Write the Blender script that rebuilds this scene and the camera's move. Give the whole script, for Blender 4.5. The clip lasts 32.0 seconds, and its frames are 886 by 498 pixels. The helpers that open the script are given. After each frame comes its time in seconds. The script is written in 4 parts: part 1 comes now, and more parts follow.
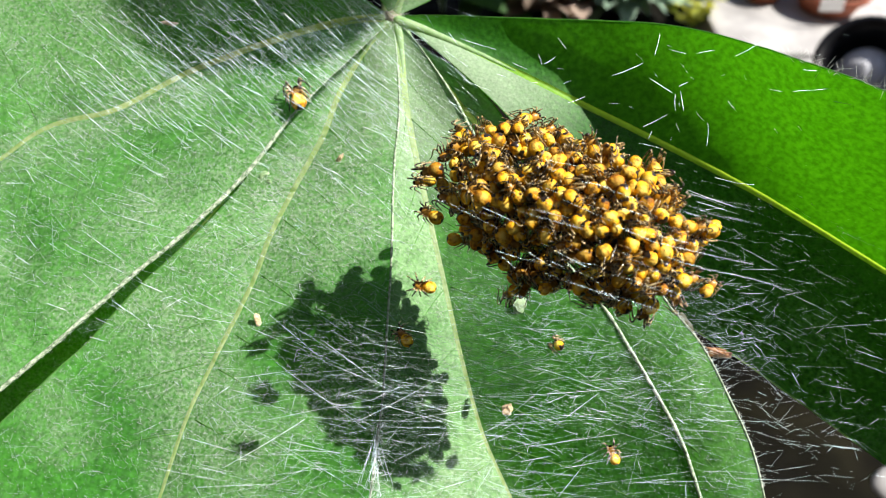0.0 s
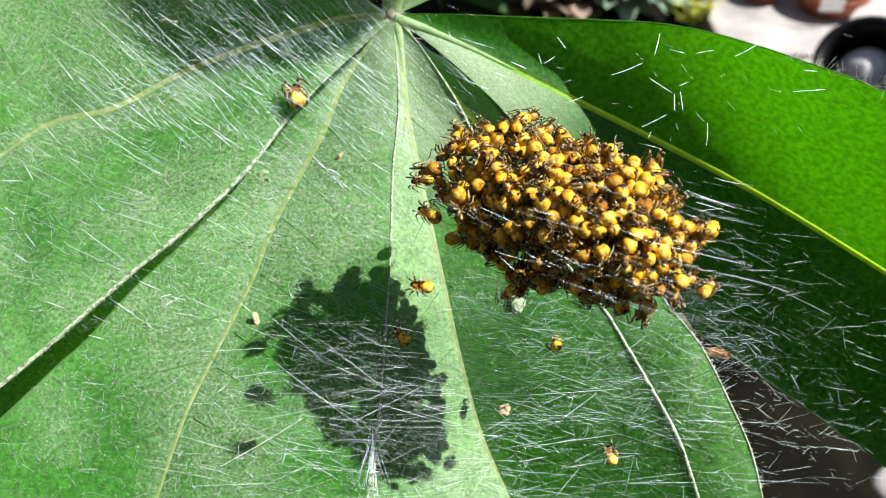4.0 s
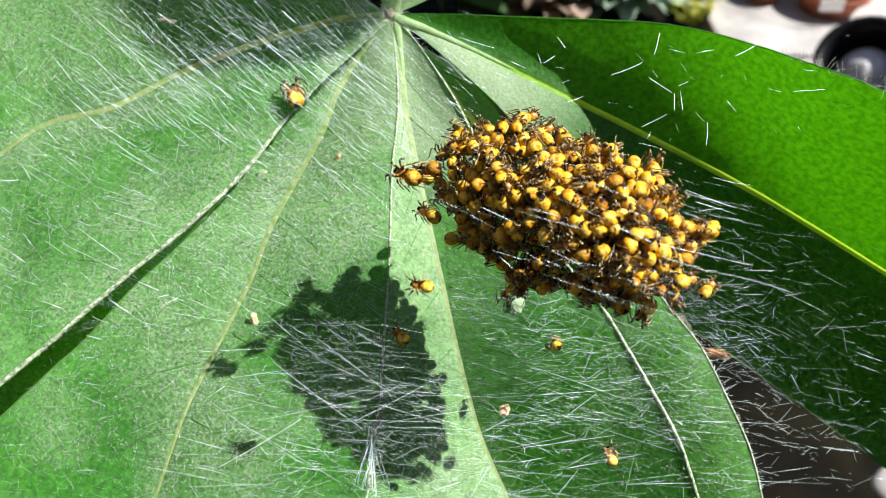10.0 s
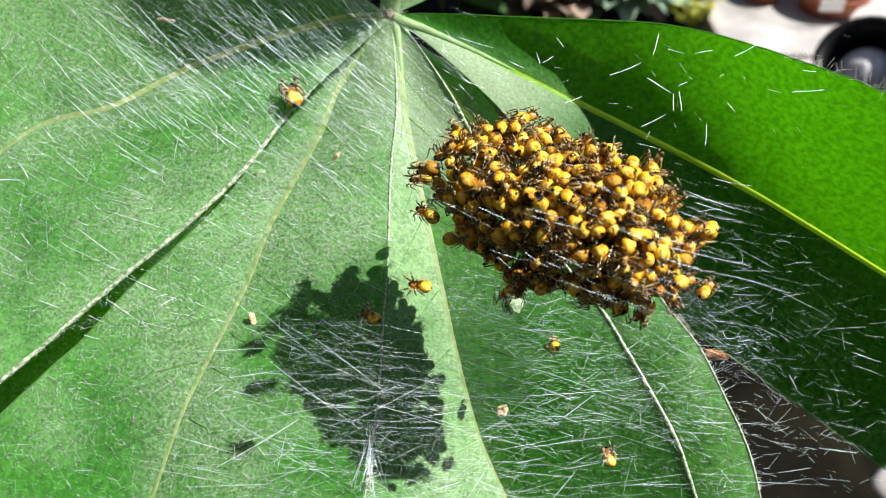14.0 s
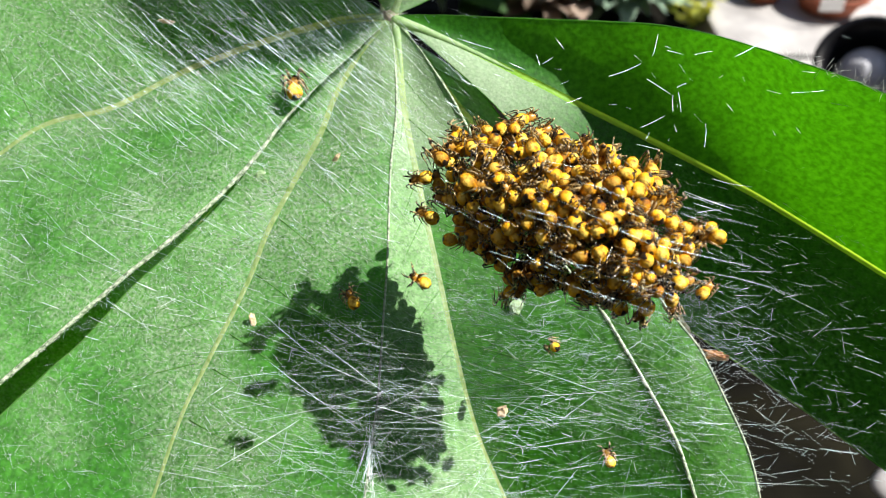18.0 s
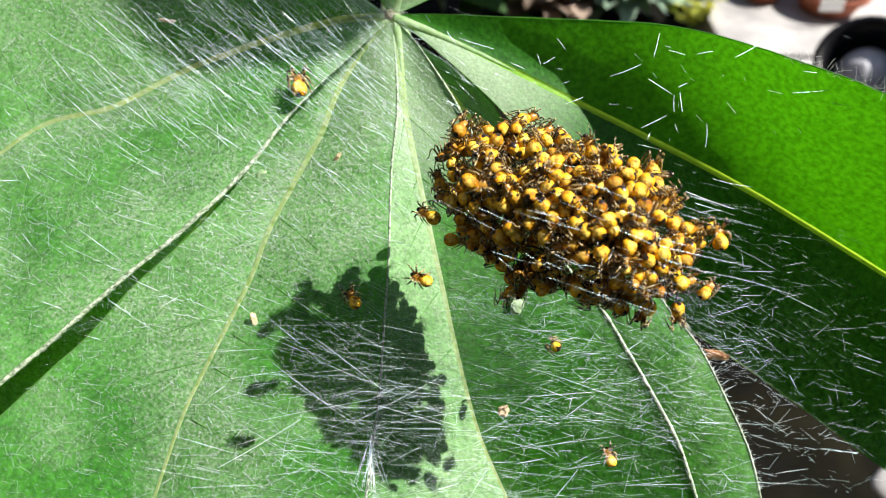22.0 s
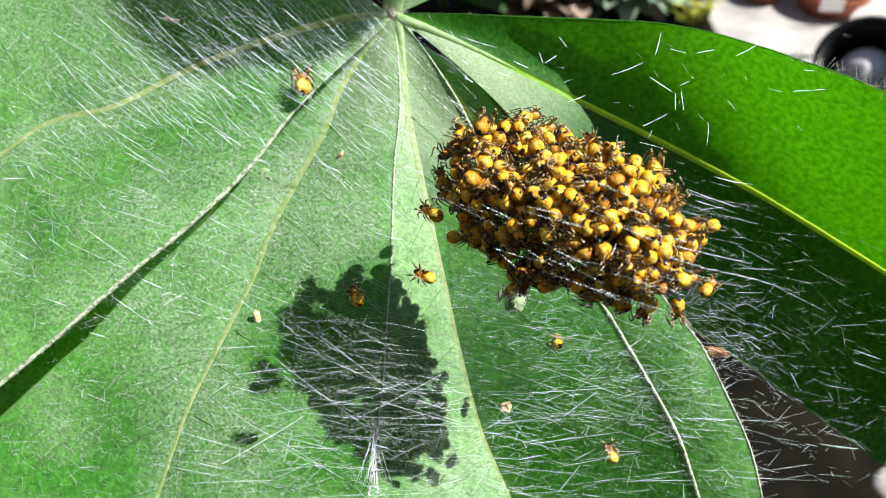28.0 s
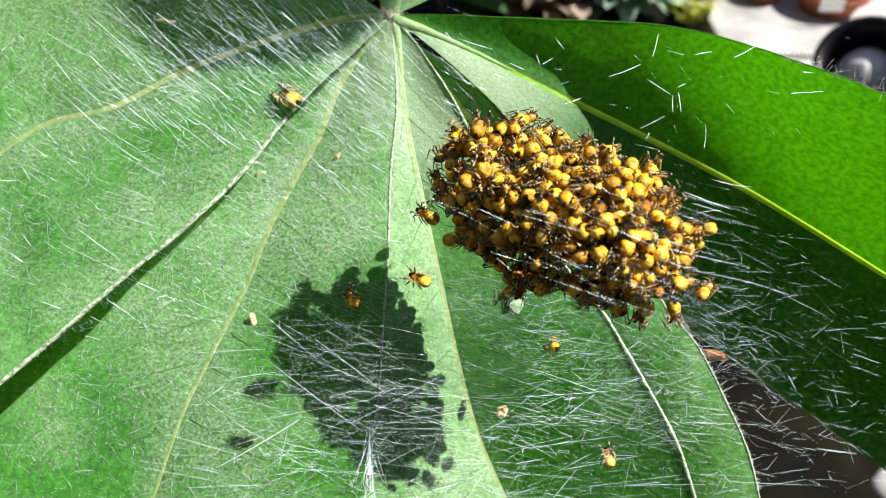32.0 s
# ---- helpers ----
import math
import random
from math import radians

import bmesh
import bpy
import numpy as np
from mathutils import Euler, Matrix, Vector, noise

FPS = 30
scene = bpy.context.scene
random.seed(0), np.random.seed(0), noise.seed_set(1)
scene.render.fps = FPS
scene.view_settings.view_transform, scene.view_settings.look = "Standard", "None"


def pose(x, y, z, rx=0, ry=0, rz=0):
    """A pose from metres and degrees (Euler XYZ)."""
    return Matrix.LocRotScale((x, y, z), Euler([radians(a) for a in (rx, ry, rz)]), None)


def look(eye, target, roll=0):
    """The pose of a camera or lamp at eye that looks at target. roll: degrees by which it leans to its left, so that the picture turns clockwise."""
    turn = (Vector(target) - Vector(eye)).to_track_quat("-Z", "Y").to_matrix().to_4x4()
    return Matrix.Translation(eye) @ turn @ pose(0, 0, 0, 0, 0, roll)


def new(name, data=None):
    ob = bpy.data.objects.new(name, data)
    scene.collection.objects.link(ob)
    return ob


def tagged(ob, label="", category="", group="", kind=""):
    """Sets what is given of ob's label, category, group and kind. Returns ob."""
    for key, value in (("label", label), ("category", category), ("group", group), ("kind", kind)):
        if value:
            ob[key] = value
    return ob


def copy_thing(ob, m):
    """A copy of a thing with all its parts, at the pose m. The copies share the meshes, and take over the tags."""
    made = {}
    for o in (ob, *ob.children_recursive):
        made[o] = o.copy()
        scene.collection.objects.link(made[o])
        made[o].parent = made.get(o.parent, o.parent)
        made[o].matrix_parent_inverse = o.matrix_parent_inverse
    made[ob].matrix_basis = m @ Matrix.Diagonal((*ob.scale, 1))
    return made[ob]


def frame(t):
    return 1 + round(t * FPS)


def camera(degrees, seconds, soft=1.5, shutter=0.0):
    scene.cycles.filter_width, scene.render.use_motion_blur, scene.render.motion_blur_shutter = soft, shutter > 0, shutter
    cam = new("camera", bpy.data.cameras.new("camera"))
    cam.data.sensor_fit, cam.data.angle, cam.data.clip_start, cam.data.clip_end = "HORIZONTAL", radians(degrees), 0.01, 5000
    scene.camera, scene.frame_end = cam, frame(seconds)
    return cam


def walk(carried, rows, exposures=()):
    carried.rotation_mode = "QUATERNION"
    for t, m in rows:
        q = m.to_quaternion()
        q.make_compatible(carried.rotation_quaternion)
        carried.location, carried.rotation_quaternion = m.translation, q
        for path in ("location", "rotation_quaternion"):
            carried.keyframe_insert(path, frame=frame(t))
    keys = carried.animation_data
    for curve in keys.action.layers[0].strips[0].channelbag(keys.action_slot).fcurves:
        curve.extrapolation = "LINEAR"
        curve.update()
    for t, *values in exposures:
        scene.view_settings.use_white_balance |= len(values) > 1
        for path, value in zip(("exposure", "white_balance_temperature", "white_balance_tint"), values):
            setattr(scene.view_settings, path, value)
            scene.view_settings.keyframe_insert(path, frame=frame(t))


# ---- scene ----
cam = camera(60, 32.0, soft=1.0)
# The leaf's own frame: x across, y towards its hub, z out of the blade; the numbers of the plant and its guests are millimetres in it.
LEAF = pose(0, 0, 0.5, 45, 0, 0)
STAND = LEAF @ pose(0, 0, 0.05)
walk(cam, [(0, STAND), (32, STAND)], [(0, 0.92), (14, 0.90), (20, 0.95), (32, 0.97)])
cam.data.dof.use_dof = True
cam.data.dof.focus_distance = 0.044
cam.data.dof.aperture_fstop = 78

# ---- light ----
SUN = (LEAF.to_3x3() @ Vector((12.3, 11.35, 10.6))).normalized()
world = bpy.data.worlds.new("sky")
scene.world = world
world.use_nodes = True
sky = world.node_tree.nodes.new("ShaderNodeTexSky")
sky.sky_type = "NISHITA"
sky.sun_disc = False
sky.sun_elevation = math.asin(SUN.z)
sky.sun_rotation = math.atan2(SUN.x, SUN.y)
world.node_tree.links.new(sky.outputs[0], world.node_tree.nodes["Background"].inputs[0])
world.node_tree.nodes["Background"].inputs[1].default_value = 0.066
sun = new("sun", bpy.data.lights.new("sun", "SUN"))
sun.data.energy = 5.0
sun.data.angle = radians(0.53)
sun.data.color = (1.0, 0.95, 0.87)
sun.matrix_world = look(SUN * 5, (0, 0, 0))

MM = 0.001
rng = random.Random(7)


# ---- materials ----
def shader(name):
    m = bpy.data.materials.new(name)
    m.use_nodes = True
    return m, m.node_tree.nodes, m.node_tree.links, m.node_tree.nodes["Principled BSDF"]


def texture(n, l, kind, scale, detail=4.0, space="Object"):
    """A noise or cell texture whose scale counts features per millimetre."""
    co = n.new("ShaderNodeTexCoord")
    t = n.new(kind)
    t.inputs["Scale"].default_value = scale * 1000
    if kind == "ShaderNodeTexNoise":
        t.inputs["Detail"].default_value = detail
    l.new(co.outputs[space], t.inputs["Vector"])
    return t


def ramp(n, l, source, stops):
    r = n.new("ShaderNodeValToRGB")
    while len(r.color_ramp.elements) < len(stops):
        r.color_ramp.elements.new(0.5)
    for e, (at, c) in zip(r.color_ramp.elements, stops):
        e.position, e.color = at, (*c, 1)
    l.new(source, r.inputs[0])
    return r.outputs[0]


def blend(n, l, mode, fac, a, b):
    x = n.new("ShaderNodeMix")
    x.data_type, x.blend_type = "RGBA", mode
    for socket, v in ((x.inputs[0], fac), (x.inputs[6], a), (x.inputs[7], b)):
        if isinstance(v, (int, float)):
            socket.default_value = v
        elif isinstance(v, tuple):
            socket.default_value = (*v, 1)
        else:
            l.new(v, socket)
    return x.outputs[2]


def bumped(n, l, p, height, strength, distance):
    b = n.new("ShaderNodeBump")
    b.inputs["Strength"].default_value = strength
    b.inputs["Distance"].default_value = distance
    l.new(height, b.inputs["Height"])
    l.new(b.outputs[0], p.inputs["Normal"])
    return b


# pale patches on the blades, down and painted haze: place and size in millimetres
PALE_PATCHES = [(-27.7, 15.8, -5.5, 9), (-18.2, 11.7, -5, 5), (-11.6, 0.8, -1.2, 8), (-15.8, -7.8, 1.5, 5), (-7.2, 4.3, -2, 7)]


def leaf_material(name, dark, mid, pale, through_colour, share, rough, gloss, down=0.0):
    m, n, l, p = shader(name)
    big = texture(n, l, "ShaderNodeTexNoise", 0.16, 4)
    patch = texture(n, l, "ShaderNodeTexNoise", 0.13, 6)
    patch.inputs["Distortion"].default_value = 0.6
    fine = texture(n, l, "ShaderNodeTexNoise", 2.6, 6)
    hair = texture(n, l, "ShaderNodeTexNoise", 5.5, 5)
    hair.inputs["Roughness"].default_value = 0.62
    cell = texture(n, l, "ShaderNodeTexVoronoi", 4.0)
    base = ramp(n, l, big.outputs["Fac"], [(0.3, dark), (0.5, mid), (0.7, pale)])
    spots = ramp(n, l, fine.outputs["Fac"], [(0.33, (0.55, 0.62, 0.45)), (0.5, (1.0, 1.0, 1.0)), (0.66, (1.5, 1.36, 1.45))])
    col = blend(n, l, "MULTIPLY", 0.9, base, spots)
    if down:
        # a thin coat of white down that also paints in sheen, thicker in patches and along the midrib, broken into
        # flecks
        where = ramp(n, l, patch.outputs["Fac"], [(0.36, (0.12, 0.12, 0.12)), (0.52, (0.5, 0.5, 0.5)), (0.66, (1, 1, 1))])
        side = n.new("ShaderNodeAttribute")
        side.attribute_name = "across"
        near = n.new("ShaderNodeMapRange")
        near.inputs[1].default_value, near.inputs[2].default_value = 0.2, 1.5
        near.inputs[3].default_value, near.inputs[4].default_value = 0.6, 0.0
        l.new(side.outputs["Fac"], near.inputs[0])
        where = blend(n, l, "SCREEN", 1.0, where, near.outputs[0])
        # larger patches of down and pale haze
        for x, y, z, size in PALE_PATCHES:
            gap = n.new("ShaderNodeVectorMath")
            gap.operation = "DISTANCE"
            gap.inputs[1].default_value = [0.001 * c for c in (x, y, z)]
            spot = n.new("ShaderNodeTexCoord")
            l.new(spot.outputs["Object"], gap.inputs[0])
            fade = n.new("ShaderNodeMapRange")
            fade.inputs[1].default_value, fade.inputs[2].default_value = 0.0004 * size, 0.001 * size
            fade.inputs[3].default_value, fade.inputs[4].default_value = 0.6, 0.0
            l.new(gap.outputs["Value"], fade.inputs[0])
            where = blend(n, l, "SCREEN", 1.0, where, fade.outputs[0])
        fleck = ramp(n, l, hair.outputs["Fac"], [(0.36, (0.12, 0.12, 0.12)), (0.5, (0.55, 0.55, 0.55)), (0.6, (1.0, 1.0, 1.0)), (0.68, (1.45, 1.45, 1.45))])
        amount = blend(n, l, "MULTIPLY", 1.0, where, fleck)
        scaled = blend(n, l, "MULTIPLY", 1.0, amount, (down, down, down))
        # paler near the hub: down, with the sunlit brightness there painted in
        co = n.new("ShaderNodeTexCoord")
        off = n.new("ShaderNodeVectorMath")
        off.operation = "DISTANCE"
        off.inputs[1].default_value = [0.001 * c for c in (0.5, 13.0, -5.3)]
        l.new(co.outputs["Object"], off.inputs[0])
        reach = n.new("ShaderNodeMapRange")
        reach.inputs[1].default_value, reach.inputs[2].default_value = 0.0045, 0.0105
        reach.inputs[3].default_value, reach.inputs[4].default_value = 0.8, 0.0
        l.new(off.outputs["Value"], reach.inputs[0])
        soft = ramp(n, l, hair.outputs["Fac"], [(0.3, (0.6, 0.6, 0.6)), (0.7, (1.05, 1.05, 1.05))])
        pale_base = blend(n, l, "MULTIPLY", 1.0, soft, reach.outputs[0])
        scaled = blend(n, l, "SCREEN", 1.0, scaled, pale_base)
        col = blend(n, l, "MIX", scaled, col, (0.42, 0.56, 0.37))
    l.new(col, p.inputs["Base Color"])
    p.inputs["Roughness"].default_value = rough
    p.inputs["Specular IOR Level"].default_value = gloss
    relief = n.new("ShaderNodeMath")
    relief.operation = "ADD"
    l.new(cell.outputs["Distance"], relief.inputs[0])
    l.new(hair.outputs["Fac"], relief.inputs[1])
    bumped(n, l, p, relief.outputs[0], 0.35, 0.00006)
    tr = n.new("ShaderNodeBsdfTranslucent")
    tcol = blend(n, l, "MULTIPLY", 0.7, through_colour, spots)
    l.new(tcol, tr.inputs["Color"])
    mix = n.new("ShaderNodeMixShader")
    mix.inputs[0].default_value = share
    l.new(p.outputs[0], mix.inputs[1])
    l.new(tr.outputs[0], mix.inputs[2])
    l.new(mix.outputs[0], n["Material Output"].inputs["Surface"])
    return m


def plain(name, a, b, scale, rough, bump=0.0, distance=0.0001, spec=0.5, metal=0.0, through_colour=None, share=0.3, coat=0.0):
    """A two-toned surface with grain; scale in features per millimetre."""
    m, n, l, p = shader(name)
    t = texture(n, l, "ShaderNodeTexNoise", scale, 5)
    l.new(ramp(n, l, t.outputs["Fac"], [(0.3, a), (0.7, b)]), p.inputs["Base Color"])
    p.inputs["Roughness"].default_value = rough
    p.inputs["Specular IOR Level"].default_value = spec
    p.inputs["Metallic"].default_value = metal
    p.inputs["Coat Weight"].default_value = coat
    if bump:
        bumped(n, l, p, t.outputs["Fac"], bump, distance)
    if through_colour:
        tr = n.new("ShaderNodeBsdfTranslucent")
        tr.inputs["Color"].default_value = (*through_colour, 1)
        mix = n.new("ShaderNodeMixShader")
        mix.inputs[0].default_value = share
        l.new(p.outputs[0], mix.inputs[1])
        l.new(tr.outputs[0], mix.inputs[2])
        l.new(mix.outputs[0], n["Material Output"].inputs["Surface"])
    return m


M_LEAF = leaf_material("lupin blade", (0.02, 0.16, 0.008), (0.034, 0.22, 0.013), (0.06, 0.28, 0.03), (0.12, 0.50, 0.002), 0.34, 0.55, 0.25, 0.72)
M_GREEN = leaf_material("green lupin blade", (0.02, 0.15, 0.006), (0.032, 0.20, 0.010), (0.055, 0.25, 0.02), (0.12, 0.50, 0.002), 0.34, 0.55, 0.25, 0.35)
# The green blade darkened, to paint the shade on the fold's dim half.
M_DIM = leaf_material("lupin blade, dim half painted darker", (0.014, 0.105, 0.005), (0.024, 0.15, 0.008), (0.042, 0.2, 0.016), (0.1, 0.45, 0.002), 0.3, 0.55, 0.25, 0.2)
# Pale from down, and lightened further as the fold's sunlit half.
M_PALE = leaf_material("downy lupin blade, sunlit half painted paler", (0.05, 0.18, 0.035), (0.08, 0.22, 0.055), (0.12, 0.27, 0.085), (0.14, 0.36, 0.03), 0.16, 0.6, 0.25, 0.55)
# No down on this half; its tones are also darkened for its dim face.
M_SMOOTH = leaf_material("smooth lupin blade, darkened", (0.016, 0.10, 0.008), (0.028, 0.145, 0.012), (0.05, 0.19, 0.022), (0.078, 0.39, 0.002), 0.36, 0.5, 0.35)
# Shaded half of the same leaflet: the shade is put into the base colours.
M_SHADED = leaf_material("lupin blade with shade painted in, pale at its base", (0.012, 0.085, 0.007), (0.022, 0.12, 0.010), (0.04, 0.16, 0.018), (0.07, 0.32, 0.002), 0.2, 0.55, 0.2, 0.13)
M_VEIN = plain("lupin midrib", (0.19, 0.37, 0.09), (0.52, 0.64, 0.34), 3.2, 0.5, 0.5, 0.00008, through_colour=(0.80, 0.98, 0.12), share=0.5)
# Yellow-green base puts the backlit glow into this midrib's colour.
M_BRIGHTVEIN = plain("midrib tinted for backlight", (0.17, 0.46, 0.03), (0.34, 0.64, 0.07), 2.2, 0.5, 0.5, 0.00008, through_colour=(0.62, 0.95, 0.05), share=0.5)
M_SIDEVEIN = plain("lupin side vein", (0.10, 0.24, 0.06), (0.16, 0.30, 0.10), 2.0, 0.55, 0.3, 0.00005, through_colour=(0.2, 0.6, 0.02), share=0.6)
M_RIM = plain("downy lupin margin", (0.04, 0.10, 0.025), (0.60, 0.69, 0.52), 4.2, 0.6, 0.9, 0.00014)
M_HAIR = plain("white leaf hair", (0.78, 0.82, 0.78), (0.88, 0.92, 0.88), 5.0, 0.4, through_colour=(0.8, 0.85, 0.8))
M_STALK = plain("lupin stalk", (0.13, 0.25, 0.06), (0.28, 0.38, 0.13), 0.8, 0.5, 0.3, 0.00008)
M_FOOT = plain("pale leaflet base", (0.20, 0.38, 0.12), (0.42, 0.56, 0.32), 2.0, 0.55, 0.4, 0.0001, through_colour=(0.5, 0.8, 0.2), share=0.3)
M_HUB = plain("leaf hub", (0.22, 0.26, 0.14), (0.50, 0.42, 0.36), 2.5, 0.6, 0.9, 0.0002)
M_SILK = plain("spider silk", (0.62, 0.90, 0.97), (0.93, 0.97, 0.98), 1.0, 0.34, metal=0.35, through_colour=(0.88, 0.95, 0.98), share=0.2)
M_WALL = plain("dark sky-blocking boards", (0.045, 0.035, 0.028), (0.10, 0.08, 0.06), 0.02, 0.85, 0.4, 0.002)
def abdomen_material():
    m, n, l, p = shader("yellow abdomen")
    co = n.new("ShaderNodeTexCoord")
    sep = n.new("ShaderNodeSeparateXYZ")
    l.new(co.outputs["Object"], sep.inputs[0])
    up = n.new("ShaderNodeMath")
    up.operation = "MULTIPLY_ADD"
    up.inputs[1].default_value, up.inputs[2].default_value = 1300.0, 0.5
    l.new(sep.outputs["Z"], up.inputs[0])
    # Amber to yellow is pigment; cream highlight and dark underside are painted in.
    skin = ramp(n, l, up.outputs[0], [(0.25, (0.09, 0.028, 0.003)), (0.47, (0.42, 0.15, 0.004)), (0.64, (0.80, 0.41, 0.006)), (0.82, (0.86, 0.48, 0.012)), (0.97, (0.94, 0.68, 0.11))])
    t = texture(n, l, "ShaderNodeTexNoise", 3.6, 5)
    t.noise_dimensions = "4D"
    info = n.new("ShaderNodeObjectInfo")
    turn = n.new("ShaderNodeMath")
    turn.operation = "MULTIPLY"
    turn.inputs[1].default_value = 30.0
    l.new(info.outputs["Random"], turn.inputs[0])
    l.new(turn.outputs[0], t.inputs["W"])
    tone = ramp(n, l, t.outputs["Fac"], [(0.34, (0.16, 0.08, 0.04)), (0.43, (0.62, 0.46, 0.28)), (0.5, (1, 1, 1)), (0.62, (1.1, 1.2, 1.5))])
    own = ramp(n, l, info.outputs["Random"], [(0.0, (0.5, 0.38, 0.28)), (0.35, (1, 0.97, 0.92)), (1.0, (1.08, 1.12, 1.3))])
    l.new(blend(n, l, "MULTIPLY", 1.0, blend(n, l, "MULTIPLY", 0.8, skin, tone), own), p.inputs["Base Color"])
    p.inputs["Roughness"].default_value = 0.68
    p.inputs["Specular IOR Level"].default_value = 0.3
    fuzz = texture(n, l, "ShaderNodeTexNoise", 9.0, 3)
    bumped(n, l, p, fuzz.outputs["Fac"], 0.8, 0.00006)
    return m


def leg_material():
    m, n, l, p = shader("banded leg")
    t = texture(n, l, "ShaderNodeTexNoise", 2.6, 1)
    t.noise_dimensions = "4D"
    info = n.new("ShaderNodeObjectInfo")
    own = n.new("ShaderNodeMath")
    own.operation = "MULTIPLY"
    own.inputs[1].default_value = 40.0
    l.new(info.outputs["Random"], own.inputs[0])
    l.new(own.outputs[0], t.inputs["W"])
    co = n.new("ShaderNodeTexCoord")
    far = n.new("ShaderNodeVectorMath")
    far.operation = "LENGTH"
    l.new(co.outputs["Object"], far.inputs[0])
    run = n.new("ShaderNodeMath")
    run.operation = "MULTIPLY_ADD"
    run.inputs[1].default_value = 700.0
    l.new(far.outputs["Value"], run.inputs[0])
    jit = n.new("ShaderNodeMath")
    jit.operation = "MULTIPLY_ADD"
    jit.inputs[1].default_value, jit.inputs[2].default_value = 0.5, -0.25
    l.new(t.outputs["Fac"], jit.inputs[0])
    l.new(jit.outputs[0], run.inputs[2])
    dark, straw, amber = (0.014, 0.009, 0.006), (0.56, 0.42, 0.20), (0.50, 0.26, 0.03)
    l.new(ramp(n, l, run.outputs[0], [(0.18, amber), (0.25, (0.16, 0.08, 0.014)), (0.30, dark), (0.39, (0.42, 0.30, 0.12)), (0.43, straw), (0.49, dark), (0.58, dark), (0.64, straw), (0.69, (0.3, 0.19, 0.05)), (0.74, dark)]), p.inputs["Base Color"])
    p.inputs["Roughness"].default_value = 0.28
    p.inputs["Specular IOR Level"].default_value = 0.8
    return m


M_ABDOMEN = abdomen_material()
M_LEG = leg_material()
M_PATCH = plain("black rear patch", (0.012, 0.008, 0.006), (0.03, 0.018, 0.012), 4.0, 0.3)
M_HEAD = plain("honey head shield", (0.24, 0.11, 0.014), (0.56, 0.30, 0.035), 3.0, 0.35)
M_EYES = plain("dark eye field", (0.02, 0.012, 0.008), (0.05, 0.03, 0.02), 6.0, 0.25)
# Far darker than bare earth: the plants' shade is put into the colour.
M_SOIL = plain("soil darkened for shade", (0.0005, 0.0004, 0.0003), (0.0085, 0.0076, 0.0034), 0.018, 0.9, 0.8, 0.004, spec=0.1)
# Two-tone contrast widened to put grey shadow streaks into the slabs.
M_SLAB = plain("pale paving", (0.26, 0.25, 0.245), (0.5, 0.485, 0.48), 0.02, 0.75, 0.3, 0.001)
M_TERRA = plain("terracotta", (0.22, 0.06, 0.03), (0.34, 0.10, 0.05), 0.05, 0.8, 0.3, 0.0006)
M_TAG = plain("pale tag", (0.7, 0.68, 0.66), (0.78, 0.76, 0.74), 0.05, 0.6)
M_BLACK = plain("black plastic", (0.004, 0.004, 0.005), (0.008, 0.008, 0.01), 0.05, 0.35, spec=0.2)
M_HIGHLIGHT = plain("highlight grey", (0.6, 0.62, 0.68), (0.72, 0.74, 0.8), 0.05, 0.35)
M_FOLIAGE = leaf_material("far foliage", (0.03, 0.09, 0.02), (0.05, 0.13, 0.03), (0.08, 0.17, 0.04), (0.12, 0.3, 0.03), 0.3, 0.5, 0.5)
M_YELLOW = leaf_material("yellowing foliage", (0.30, 0.34, 0.04), (0.42, 0.46, 0.06), (0.5, 0.5, 0.1), (0.5, 0.5, 0.05), 0.3, 0.5, 0.5)
M_SAGE = leaf_material("grey-green foliage", (0.2, 0.32, 0.23), (0.28, 0.41, 0.31), (0.36, 0.48, 0.38), (0.2, 0.35, 0.15), 0.3, 0.6, 0.4)
M_SUNNY_SOIL = leaf_material("sunlit soil brown", (0.28, 0.21, 0.16), (0.4, 0.31, 0.25), (0.5, 0.4, 0.34), (0.3, 0.2, 0.1), 0.25, 0.7, 0.3)
M_DRY = plain("dry scrap", (0.50, 0.38, 0.20), (0.72, 0.60, 0.38), 3.0, 0.7, 0.4, 0.00006)
M_BROWN = plain("brown husk", (0.20, 0.08, 0.03), (0.40, 0.2, 0.08), 4.0, 0.6, 0.4, 0.00006)
M_DROP = plain("pale silk wad", (0.24, 0.40, 0.17), (0.55, 0.68, 0.46), 1.2, 0.5, 0.5, 0.0001, through_colour=(0.5, 0.7, 0.3))


# ---- mesh helpers ----
def mesh(name, verts, faces, material, smooth=True):
    me = bpy.data.meshes.new(name)
    me.from_pydata([tuple(v) for v in verts], [], faces)
    me.materials.append(material)
    if smooth:
        me.polygons.foreach_set("use_smooth", [True] * len(me.polygons))
    me.update()
    return me


def part(name, data, parent, label="", m=None):
    ob = new(name, data)
    ob.parent = parent
    if m is not None:
        ob.matrix_basis = m
    return tagged(ob, label)


def spline(points, s):
    """A point at the share s of the way along a smooth line through points."""
    k = min(max(s, 0.0), 1.0) * (len(points) - 1)
    i = min(int(k), len(points) - 2)
    f = k - i
    a, b, c, d = (Vector(points[min(max(j, 0), len(points) - 1)]) for j in (i - 1, i, i + 1, i + 2))
    return 0.5 * (2 * b + (c - a) * f + (2 * a - 5 * b + 4 * c - d) * f * f + (3 * b - a - 3 * c + d) * f ** 3)


